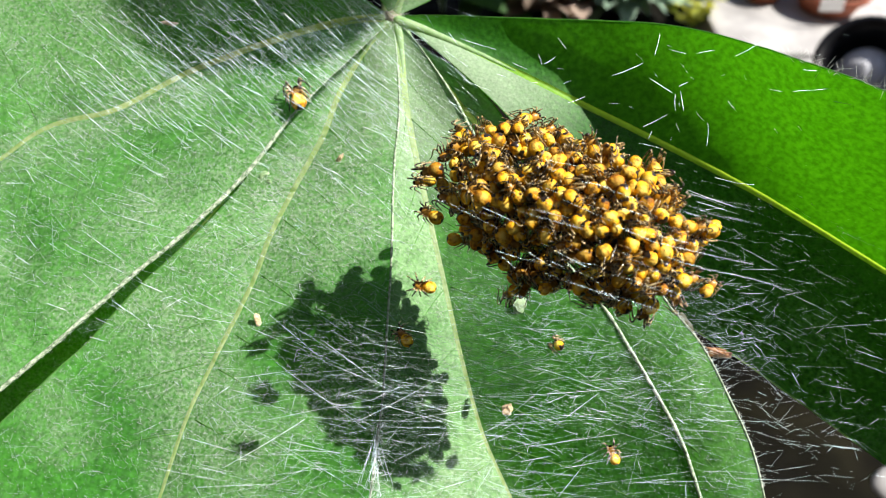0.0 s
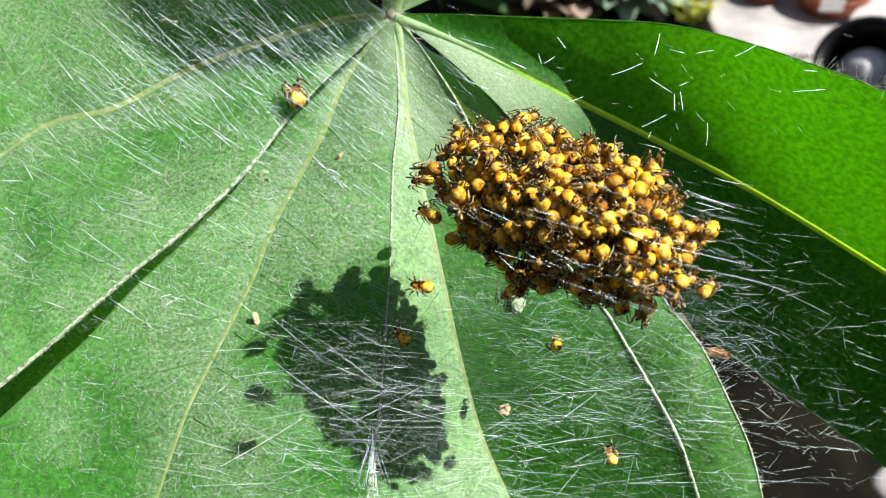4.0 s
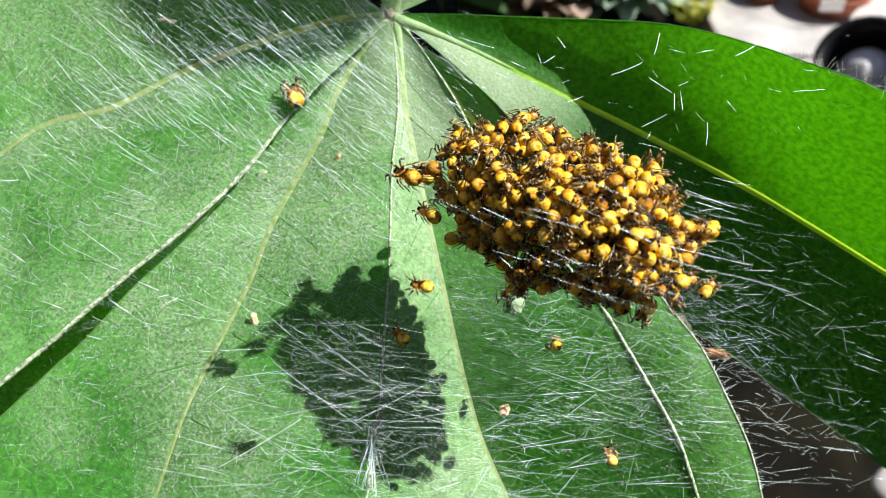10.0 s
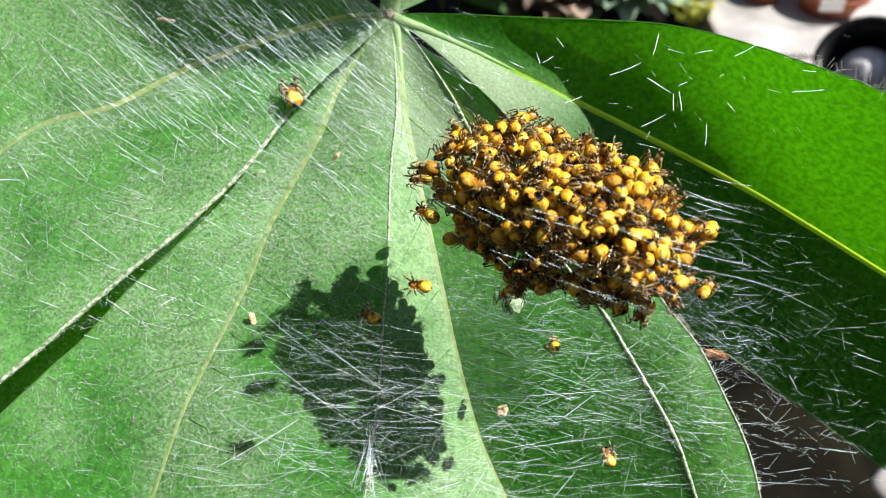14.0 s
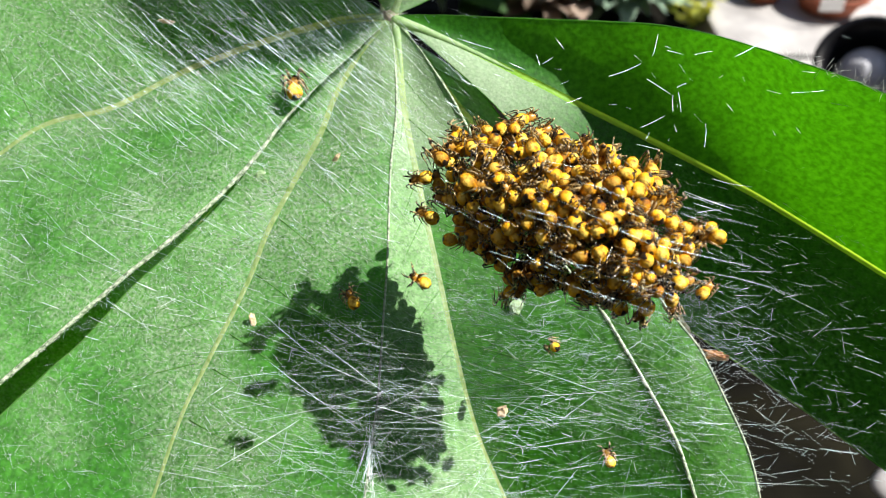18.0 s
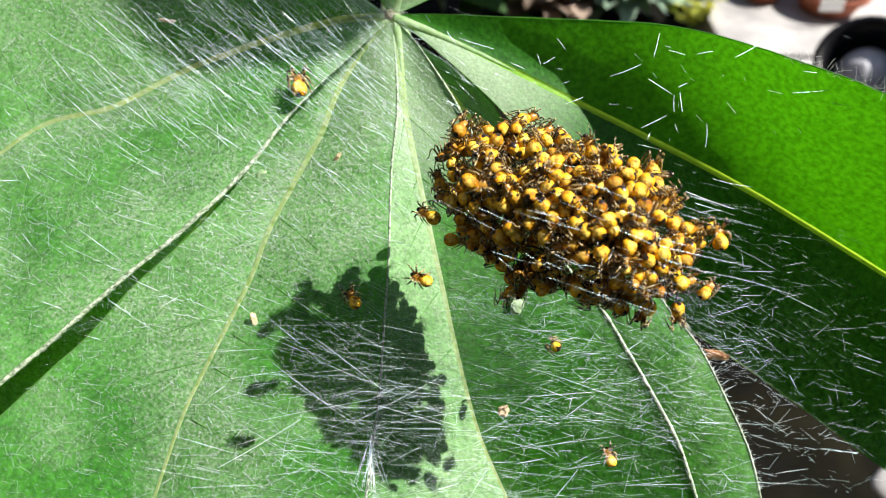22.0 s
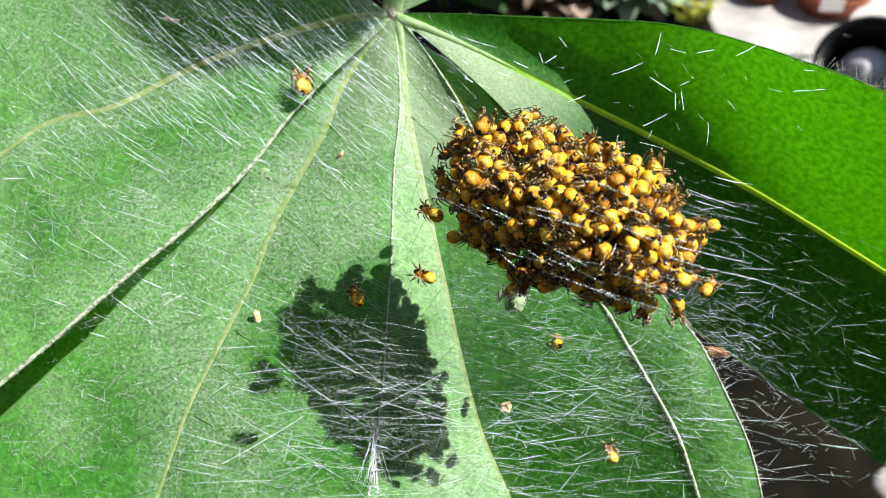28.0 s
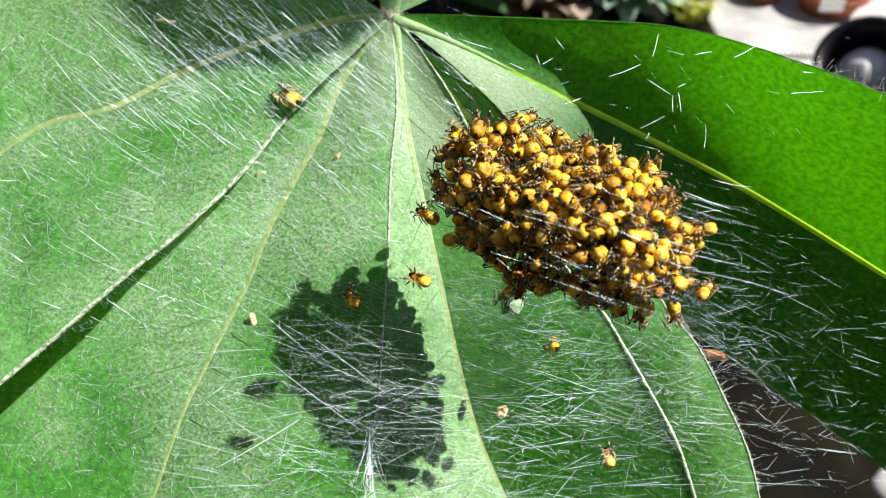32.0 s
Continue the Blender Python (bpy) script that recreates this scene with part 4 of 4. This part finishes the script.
s.done("short glinting silk dashes before the backlit leaflet")
s = Silk(7)
s.field(60, (*(0.96, 2.96, 13.80), *(12.60, -2.6, 18.2)), 18, 6, (1, 5), (0.002, 0.011))
s.thread((1.67, 1.93, 14.50), (3.29, 1.18, 14.50), 0.0118)
s.thread((7.78, 1.01, 15.00), (9.49, 0.26, 15.00), 0.0118)
s.thread((6.19, 3.04, 15.00), (7.50, 2.76, 15.00), 0.0078)
s.thread((10.14, -0.42, 14.50), (12.09, -0.98, 14.00), 0.0098)
s.thread((2.29, -0.08, 13.80), (5.96, -1.08, 14.20), 0.0088)
s.thread((2.63, -0.38, 13.60), (3.32, -0.99, 13.60), 0.0108)
s.thread((3.85, -0.18, 14.20), (4.96, -0.87, 14.20), 0.0108)
s.thread((5.65, -0.65, 14.50), (8.26, -1.07, 14.50), 0.0069)
s.thread((7.13, -1.98, 13.60), (11.21, -3.29, 12.50), 0.0069)
s.thread((4.67, 4.19, 14.00), (7.24, 3.70, 14.40), 0.0059)
s.done("bright silk lines strung across the cluster")


# ---- scraps caught in the web ----
def scrap(name, p, size, turn, material, label, category):
    """A crumpled bit: a flattened lump, creased and torn by noise."""
    v, f = ball(size[0], size[1], size[2], 16, 12)
    verts = []
    for q in v:
        u = Vector((q.x / size[0], q.y / size[1], q.z / size[2]))
        g = 1 + 0.55 * noise.noise(u * 1.3 + Vector(p)) + 0.4 * noise.noise(u * 3.1 + Vector(p))
        verts.append(q * g * MM)
    ob = new(name, mesh(name, verts, f, material, False))
    on_leaf(ob, at(p, 20, 10, turn))
    return tagged(ob, label, category)


scrap("husk", (-12.02, -4.45, 1.29), (0.22, 0.42, 0.12), 20, M_DRY, "pale dry shed skin caught in the silk", "husk")
scrap("husk", (3.26, -8.69, 8.61), (0.3, 0.32, 0.16), 0, M_DRY, "tan shed skin hanging in the silk", "husk")
scrap("husk", (-7.17, 6.20, -2.02), (0.14, 0.38, 0.1), -35, M_DRY, "slim straw-coloured scrap on the leaf", "husk")
scrap("husk", (-19.30, 16.01, -3.80), (0.5, 0.14, 0.1), -5, M_DRY, "brown dry scrap near the upper web", "husk")
scrap("silk_wad", (-12.36, 5.18, -2.13), (0.32, 0.2, 0.08), 30, M_DROP, "white wad of silk on the leaf", "silk wad")
scrap("silk_wad", (-11.94, 4.63, -1.97), (0.2, 0.16, 0.08), -20, M_DROP, "small white wad of silk on the leaf", "silk wad")
scrap("silk_wad", (5.23, -4.13, -1.49), (0.6, 0.85, 0.22), 25, M_DROP, "pale rounded silk wad under the cluster", "silk wad")
scrap("husk", (16.18, -5.23, -1.83), (0.35, 1.0, 0.2), 38, M_DRY, "tan withered tuft along the leaflet's edge", "husk")
scrap("husk", (17.80, -6.88, 0.06), (0.85, 0.35, 0.2), -12, M_BROWN, "reddish brown withered scrap at the leaf edge", "husk")

# ---- garden ground ----
def axis(reach):
    near = list(np.linspace(-0.6, 1.4, 110))
    return [-reach, -40, -8, -2.5, -1.2] + near + [2.2, 4, 8, 40, reach]


ax = axis(400)
verts = []
for y in ax:
    for x in ax:
        h = 0.014 * noise.fractal(Vector((x * 14, y * 14, 0)), 0.6, 2.0, 5) if max(abs(x), abs(y)) < 2.5 else 0
        verts.append((x, y, h))
w = len(ax)
faces = [(j * w + i, j * w + i + 1, (j + 1) * w + i + 1, (j + 1) * w + i) for j in range(w - 1) for i in range(w - 1)]
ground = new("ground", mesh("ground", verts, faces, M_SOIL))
tagged(ground, "brown garden soil with crumbs, darkened for shade", "soil", "", "structure")


def box_mesh(name, sx, sy, sz, bevel, material):
    bm = bmesh.new()
    bmesh.ops.create_cube(bm, size=1)
    bmesh.ops.scale(bm, vec=(sx, sy, sz), verts=bm.verts)
    bmesh.ops.bevel(bm, geom=bm.edges[:], offset=bevel, segments=2, affect="EDGES", profile=0.6)
    me = bpy.data.meshes.new(name)
    bm.to_mesh(me)
    bm.free()
    me.materials.append(material)
    return me


patio = new("pavement")
tagged(patio, "pale sunlit paving slabs beyond the plant", "paving", "", "structure")
slab = box_mesh("slab", 0.392, 0.392, 0.045, 0.006, M_SLAB)
for i in range(6):
    for j in range(7):
        part("slab", slab, patio, "", pose(0.545 + 0.4 * i, 0.6 + 0.4 * j, 0.012 + 0.002 * rng.random(), 0, 0, rng.uniform(-0.5, 0.5)))


def turned(profile, n=28):
    """Verts and faces of a turned shape; profile as (radius, height)."""
    verts = [(r * math.cos(2 * math.pi * i / n), r * math.sin(2 * math.pi * i / n), z) for r, z in profile for i in range(n)]
    faces = [(j * n + i, j * n + (i + 1) % n, (j + 1) * n + (i + 1) % n, (j + 1) * n + i) for j in range(len(profile) - 1) for i in range(n)]
    return verts, faces


def pot(x, y, r, h, material, label):
    ob = new("plant_pot")
    ob.matrix_basis = pose(x, y, 0.036)
    wall = [(0.001, 0), (0.68 * r, 0), (0.7 * r, 0.01 * h), (0.9 * r, 0.74 * h), (0.9 * r, 0.76 * h), (r, 0.76 * h), (r, h), (0.92 * r, h), (0.86 * r, 0.76 * h), (0.66 * r, 0.06 * h), (0.001, 0.06 * h)]
    part("pot_wall", mesh("pot_wall", *turned(wall), material, False), ob)
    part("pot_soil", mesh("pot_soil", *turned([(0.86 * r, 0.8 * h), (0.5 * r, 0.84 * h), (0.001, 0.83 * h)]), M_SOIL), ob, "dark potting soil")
    return tagged(ob, label, "plant pot", "pots on the paving")


# Unseen fences, added to hold sky light off the leaf.
wall = new("wall_south")
wall.matrix_basis = pose(0, -0.75, 0)
tagged(wall, "unseen dark fence added behind the viewpoint to block sky light", "fence", "", "structure")
board = box_mesh("board", 0.145, 0.022, 2.6, 0.003, M_WALL)
for k in range(36):
    part("board", board, wall, "", pose(-2.7 + 0.15 * k, 0.004 * (k % 2), 1.28))
wall = new("wall_west")
wall.matrix_basis = pose(-1.0, 0, 0)
tagged(wall, "unseen dark fence added beside the bed to block sky light", "fence", "", "structure")
for k in range(20):
    part("board", board, wall, "", pose(0.004 * (k % 2), -0.6 + 0.15 * k, 1.28, 0, 0, 90))


def tag(parent, x, y, z, w, h, turn):
    m = pose(x, y, z, 80, 0, turn)
    part("tag", box_mesh("tag", w, h, 0.002, 0.0006, M_TAG), parent, "pale blank plant tag", m)


p = pot(0.515, 0.925, 0.05, 0.03, M_TERRA, "small terracotta pot with a pale tag on the paving")
tag(p, -0.022, -0.054, 0.030, 0.03, 0.016, 0)
pot(0.435, 0.955, 0.034, 0.025, M_TERRA, "terracotta pot standing further back on the paving")
bucket = new("plant_pot")
bucket.matrix_basis = pose(0.472, 0.712, 0.068, 25, -30, 0)
rim = [(0.001, -0.036), (0.038, -0.036), (0.048, 0.023), (0.052, 0.025), (0.052, 0.032), (0.045, 0.032), (0.04, 0.016), (0.036, -0.016), (0.001, -0.018)]
part("pot_wall", mesh("pot_wall", *turned(rim), M_BLACK), bucket, "glossy black wall")
# Grey dome added in place of the pale highlight on the black plastic.
part("pot_liner", mesh("pot_liner", *turned([(0.033, -0.012), (0.027, 0.006), (0.017, 0.015), (0.001, 0.019)]), M_HIGHLIGHT), bucket, "pale dome for the plastic's highlight")
tagged(bucket, "tilted black plastic pot with a pale dome for its highlight", "plant pot", "pots on the paving")

def stone(x, y, r, label):
    v, f = ball(r, r * 0.8, r * 0.3, 16, 11)
    verts = [q * (1 + 0.25 * noise.noise(q / r * 1.4)) for q in v]
    ob = new("stone", mesh("stone", verts, f, M_SLAB))
    ob.matrix_basis = pose(x, y, r * 0.02)
    return tagged(ob, label, "stone")


stone(0.350, 0.243, 0.026, "pale rounded stone lying on the soil")



def plant(x, y, count, size, material, label, seed, tall):
    r = random.Random(seed)
    ob = new("garden_plant")
    ob.matrix_basis = pose(x, y, 0)
    for s in range(3):
        t = Tubes()
        a = r.uniform(0, 6.28)
        line = [Vector((30 * k / 5 * math.cos(a), 30 * k / 5 * math.sin(a), tall * 1000 * 0.7 * k / 5)) for k in range(6)]
        t.add(line, [3, 2.8, 2.6, 2.2, 1.8, 1.2], 6)
        part("stem", t.mesh("stem", M_STALK), ob)
    for k in range(count):
        verts, faces = [], []
        n = 6
        for i in range(n + 1):
            f = i / n
            wdt = size * 0.2 * math.sin(math.pi * min(1, f * 0.93 + 0.07)) ** 0.8
            for j, e in enumerate((-1, 0, 1)):
                verts.append((e * wdt, f * size, 0.12 * size * math.sin(2.4 * f) + abs(e) * 0.3 * wdt))
        for i in range(n):
            for j in range(2):
                faces.append((i * 3 + j, i * 3 + j + 1, (i + 1) * 3 + j + 1, (i + 1) * 3 + j))
        rad = tall * 0.35
        m = pose(r.gauss(0, rad * 0.5), r.gauss(0, rad * 0.5), tall * r.uniform(0.25, 1), r.uniform(-25, 45), r.uniform(-25, 25), r.uniform(0, 360))
        part("leaf", mesh("leaf", verts, faces, material), ob, "", m)
    return tagged(ob, label, "plant")


plant(0.335, 0.92, 18, 0.042, M_YELLOW, "small yellow-green weed at the paving's edge", 1, 0.06)
plant(0.245, 0.98, 240, 0.062, M_SAGE, "low grey-green bedding plant", 2, 0.105)
# Brown clump added in place of sunlit soil.
plant(0.17, 0.96, 240, 0.07, M_SUNNY_SOIL, "brown leafy clump standing in for sunlit soil", 5, 0.11)
plant(0.08, 0.98, 150, 0.08, M_FOLIAGE, "leafy green plant at the back of the bed", 6, 0.13)
plant(0.0, 0.98, 130, 0.10, M_FOLIAGE, "leafy dark green plant behind the leaf", 3, 0.2)
plant(-0.3, 1.0, 80, 0.10, M_FOLIAGE, "leafy dark green plant in the bed", 4, 0.2)



# ---- movement ----
def motions():
    # the breeze: seconds, shift in millimetres, turn in degrees about the hub
    breeze = [
        (0, 0.077, -0.035, -0.199, -0.064, -0.023, 0.325),
        (0.5, 0.074, 0.004, -0.157, -0.077, -0.114, 0.252),
        (1, 0.000, 0.009, -0.073, -0.272, 0.023, 0.137),
        (1.5, -0.068, -0.129, 0.007, -0.314, -0.014, 0.028),
        (2, 0.002, -0.065, -0.115, 0.138, -0.318, 0.238),
        (2.5, 0.066, 0.013, -0.131, 0.021, -0.158, 0.191),
        (3, 0.040, 0.024, -0.018, -0.157, -0.081, 0.124),
        (3.5, 0.067, 0.040, -0.092, 0.104, -0.180, 0.109),
        (5.5, 0.084, 0.048, -0.107, 0.042, -0.122, 0.083),
        (6, 0.084, 0.063, -0.105, -0.022, -0.089, 0.074),
        (6.5, 0.098, 0.093, -0.092, 0.087, -0.019, 0.069),
        (7, 0.091, 0.049, -0.109, 0.096, -0.106, 0.063),
        (8, 0.076, 0.063, -0.062, -0.025, -0.061, 0.055),
        (8.5, 0.089, 0.059, -0.116, 0.012, -0.120, 0.067),
        (9.5, 0.050, 0.051, -0.029, 0.074, -0.045, 0.054),
        (10, 0.018, 0.025, 0.013, 0.001, -0.024, 0.085),
        (11, 0.043, 0.042, -0.026, 0.047, -0.033, 0.063),
        (11.5, 0.030, 0.020, -0.013, -0.016, -0.035, 0.086),
        (12, 0.041, 0.043, -0.035, 0.034, 0.022, 0.050),
        (12.5, 0.013, 0.013, -0.032, -0.080, 0.015, 0.030),
        (13.5, 0.013, 0.005, -0.025, 0.026, 0.022, 0.035),
        (14, -0.053, 0.023, 0.080, -0.013, -0.013, -0.015),
        (14.5, -0.179, -0.115, 0.179, -0.069, -0.099, -0.014),
        (16.5, -0.158, -0.113, 0.152, -0.107, -0.060, -0.010),
        (17, -0.169, -0.114, 0.215, 0.005, -0.012, -0.088),
        (17.5, -0.132, -0.052, 0.137, -0.134, 0.007, -0.006),
        (18, -0.066, -0.059, 0.001, -0.125, -0.049, 0.012),
        (18.5, -0.009, -0.020, -0.037, -0.086, -0.036, -0.005),
        (19, 0.006, -0.002, -0.044, 0.002, 0.003, 0.006),
        (21, -0.008, -0.006, 0.021, 0.035, 0.014, 0.014),
        (22.5, 0.002, -0.002, 0.016, 0.064, 0.063, -0.011),
        (23, 0.022, 0.043, -0.030, 0.040, 0.116, 0.019),
        (23.5, 0.105, 0.131, -0.113, -0.021, 0.023, -0.049),
        (24, 0.144, 0.211, -0.117, 0.016, 0.141, -0.084),
        (24.5, 0.136, 0.174, -0.147, 0.013, 0.015, -0.052),
        (25, 0.065, 0.098, -0.106, 0.087, 0.063, -0.014),
        (25.5, 0.020, 0.027, -0.083, 0.042, -0.010, -0.005),
        (27.5, 0.042, 0.039, -0.109, 0.028, 0.037, -0.028),
        (28.5, 0.255, 0.236, -0.325, 0.106, 0.014, 0.014),
        (29, 0.245, 0.309, -0.254, 0.029, 0.092, -0.120),
        (29.5, 0.317, 0.322, -0.294, 0.139, 0.058, -0.006),
        (30, 0.176, 0.203, -0.158, 0.235, 0.095, -0.089),
        (30.5, 0.062, 0.085, -0.149, 0.037, -0.025, -0.008),
        (31, -0.033, -0.151, -0.132, 0.078, 0.012, 0.008),
        (31.5, -0.076, -0.072, -0.091, -0.008, -0.026, -0.011),
        (32, -0.052, -0.020, -0.011, 0.062, -0.037, -0.021),
    ]
    def sway(t):
        for a, b in zip(breeze, breeze[1:]):
            if t <= b[0]:
                f = (t - a[0]) / (b[0] - a[0])
                return [p + (q - p) * f for p, q in zip(a[1:], b[1:])]
        return breeze[-1][1:]

    def moved(t):
        x, y, z, a, b, c = sway(t)
        turn = Vector((a, b, c))
        r = Matrix.Rotation(radians(turn.length), 4, turn.normalized()) if turn.length > 1e-9 else Matrix()
        pivot = Matrix.Translation(hub_at * MM)
        return LEAF @ Matrix.Translation((x * MM, y * MM, z * MM)) @ pivot @ r @ pivot.inverted()

    winds = [(row[0], moved(row[0])) for row in breeze]
    roams = {}

    def roam(ob, rows):
        """rows: seconds, place on the leaf, heading, pitch."""
        roams[ob] = rows

    roam(loner_a, [(0, (-9.88, 10.34, -1.40), 17, -32), (16.5, (-9.96, 10.34, -1.40), 17, -32), (17, (-10.18, 10.52, -1.40), 20, -32), (17.5, (-10.03, 10.71, -1.40), 12, -32), (18, (-9.85, 10.95, -1.40), 8, -32),
                   (18.5, (-9.61, 11.09, -1.40), 5, -32), (29, (-9.53, 11.13, -1.40), 5, -32), (29.5, (-9.69, 10.95, -1.40), 20, -32), (30, (-9.92, 10.63, -1.40), 35, -32), (30.5, (-10.06, 10.40, -1.40), 45, -32),
                   (31, (-10.22, 10.26, -1.40), 55, -32), (32, (-10.29, 10.18, -1.40), 58, -32)])
    roam(loner_b, [(0, (-1.17, -1.80, 13.00), 80, 0), (17, (-1.14, -1.77, 13.00), 80, 0), (17.5, (-1.09, -1.63, 13.00), 70, 0), (18, (-1.12, -1.44, 13.00), 60, 0), (18.5, (-1.14, -1.36, 13.00), 65, 0), (32, (-1.14, -1.36, 13.00), 65, 0)])
    roam(loner_c, [(0, (-2.60, -5.26, 3.58), 40, -25), (11.5, (-2.67, -5.17, 3.55), 45, -25), (13, (-3.14, -4.40, 3.72), 50, -25), (13.6, (-3.69, -4.13, 4.04), 60, -25), (14.2, (-4.57, -3.87, 4.36), 65, -25),
                   (14.6, (-4.89, -3.59, 4.48), 60, -25), (16.5, (-5.37, -2.85, 4.46), 30, -25), (32, (-5.37, -2.85, 4.46), 32, -25)])
    roam(scout, [
        (0, (1.46, 2.72, 13.40), 40, -20),
        (1, (0.98, 2.87, 13.20), 70, -20),
        (2, (0.89, 2.60, 13.20), 110, -20),
        (3, (0.52, 2.13, 12.90), 140, -20),
        (4.5, (0.98, 2.26, 13.10), 230, -20),
        (6, (1.62, 2.53, 13.40), 290, -20),
        (6.6, (1.56, 2.56, 13.40), 20, -20),
        (7.3, (0.44, 2.75, 13.00), 75, -20),
        (7.9, (-0.83, 3.30, 11.00), 80, -20),
        (8.4, (-1.23, 3.39, 12.00), 65, -20),
        (9, (-1.34, 3.36, 12.00), 62, -20),
        (9.6, (-1.73, 3.55, 12.00), 70, -20),
        (10, (-1.90, 3.64, 12.00), 65, -20),
        (10.5, (-1.73, 3.50, 12.00), 55, -20),
        (11, (-1.48, 3.33, 12.00), 40, -20),
        (11.4, (-1.09, 3.53, 11.00), 20, -20),
        (12, (0.25, 3.55, 12.90), 330, -20),
        (12.8, (0.84, 3.44, 13.20), 280, -20),
        (14, (1.62, 3.18, 13.40), 265, -20),
        (32, (1.62, 3.18, 13.40), 265, -20),
    ])
    roam(edger, [(0, (-1.19, 3.61, 9.50), 100, -20), (20, (-1.16, 3.73, 9.50), 100, -20), (21, (-0.57, 3.59, 9.00), 80, -20), (22.5, (0.33, 3.20, 9.00), 60, -20), (32, (0.33, 3.20, 9.00), 60, -20)])
    roam(climber, [(0, (-0.78, 3.97, 11.00), 100, -42), (17, (-0.78, 3.97, 11.00), 100, -42), (17.6, (-0.60, 4.46, 11.20), 60, -42), (18.4, (0.17, 4.94, 11.50), 30, -42), (19.2, (0.26, 5.07, 11.50), 20, -42), (20, (0.37, 5.42, 11.50), 15, -42), (20.6, (0.88, 5.93, 11.50), 0, -42),
                   (21, (1.05, 6.03, 11.50), 340, -42), (21.6, (0.93, 6.21, 11.50), 330, -42), (22.4, (0.99, 6.03, 11.50), 320, -42), (23, (1.36, 6.09, 11.50), 310, -42), (23.6, (1.87, 6.24, 11.50), 330, -42), (32, (1.87, 6.15, 11.50), 340, -42)])
    roam(rimmer, [(0, (13.80, 0.98, 9.50), 110, -15), (32, (13.75, 0.98, 9.50), 110, -15)])
    roam(crawler, [
        (0, (12.29, 0.64, 13.40), 110, -25),
        (17, (12.29, 0.64, 13.40), 110, -25),
        (18, (12.62, 0.56, 13.77), 90, -25),
        (19, (12.47, 0.29, 14.10), 60, -25),
        (20, (12.66, 0.50, 14.20), 20, -25),
        (21, (12.81, 0.60, 14.08), 350, -25),
        (21.6, (12.87, 0.60, 14.11), 345, -25),
        (22.3, (12.73, 0.78, 14.24), 20, -25),
        (22.9, (11.31, 0.95, 14.20), 60, -15),
        (23.2, (10.08, 0.67, 14.90), 80, -15),
        (23.5, (9.15, 0.74, 15.30), 75, -15),
        (23.8, (8.21, 1.52, 15.60), 60, -15),
        (24.1, (7.60, 1.77, 15.60), 70, -15),
        (24.4, (7.52, 1.75, 15.60), 85, -15),
        (24.7, (6.61, 1.60, 15.50), 85, -15),
        (25, (5.66, 2.00, 15.20), 80, -15),
        (25.3, (4.55, 2.17, 14.90), 85, -15),
        (25.5, (4.23, 2.10, 14.80), 80, -15),
        (26.5, (3.30, 2.70, 14.40), 70, -15),
        (27.5, (2.47, 3.40, 13.90), 55, -15),
        (28, (1.60, 4.31, 13.20), 40, -15),
        (29, (1.38, 5.12, 12.40), 0, -15),
        (29.5, (1.75, 4.68, 12.80), 300, -15),
        (30, (2.16, 4.10, 13.40), 220, -15),
        (31, (2.20, 3.78, 13.60), 190, -15),
        (32, (2.03, 3.39, 13.70), 185, -15),
    ])
    roam(lower, [(0, (12.05, -2.65, 9.50), 200, -30), (17, (12.05, -2.65, 9.50), 200, -30), (18, (12.14, -2.96, 9.40), 190, -30), (19, (12.41, -3.46, 9.20), 180, -35), (32, (12.26, -3.37, 9.20), 180, -35)])

    for ob, m in SWAYS:
        if ob not in roams:
            walk(ob, [(t, s @ m) for t, s in winds])
            continue
        rows = roams[ob]
        times = sorted({t for t, _ in winds} | {row[0] for row in rows})
        out = []
        for t in times:
            for a, b in zip(rows, rows[1:]):
                if t <= b[0]:
                    break
            f = (t - a[0]) / (b[0] - a[0])
            p = Vector(a[1]).lerp(Vector(b[1]), f)
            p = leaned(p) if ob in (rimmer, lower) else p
            turn = (b[2] - a[2] + 180) % 360 - 180
            out.append((t, moved(t) @ at(p, 0, 0, a[2] + turn * f) @ pose(0, 0, 0, a[3] + (b[3] - a[3]) * f)))
        walk(ob, out)

    def pace(ob, spans):
        """Legs tread in turn while the spiderling walks, and rest in between."""
        legs = [c for c in ob.children if c.name.startswith("leg")]
        for k, leg in enumerate(legs):
            rows = [(0, Matrix())]
            for a, b in spans:
                rows.append((a, Matrix()))
                n = max(2, int((b - a) / 0.3))
                for i in range(1, n):
                    rows.append((a + (b - a) * i / n, pose(0, 0, 0, 0, 6 * (-1) ** (i + k // 2), 14 * (-1) ** (i + k))))
                rows.append((b, Matrix()))
            rows.append((32, Matrix()))
            seen, tidy = set(), []
            for t, r in rows:
                if frame(t) not in seen:
                    seen.add(frame(t))
                    tidy.append((t, r))
            walk(leg, tidy)

    pace(loner_a, [(16.5, 18.8), (29, 31.2)])
    pace(loner_b, [(17, 18.7)])
    pace(loner_c, [(11.5, 16.8)])
    pace(scout, [(0, 3.5), (6.5, 14)])
    pace(edger, [(20, 22.6)])
    pace(climber, [(17, 23.8)])
    pace(crawler, [(17, 32)])
    pace(lower, [(17, 19.2)])



motions()
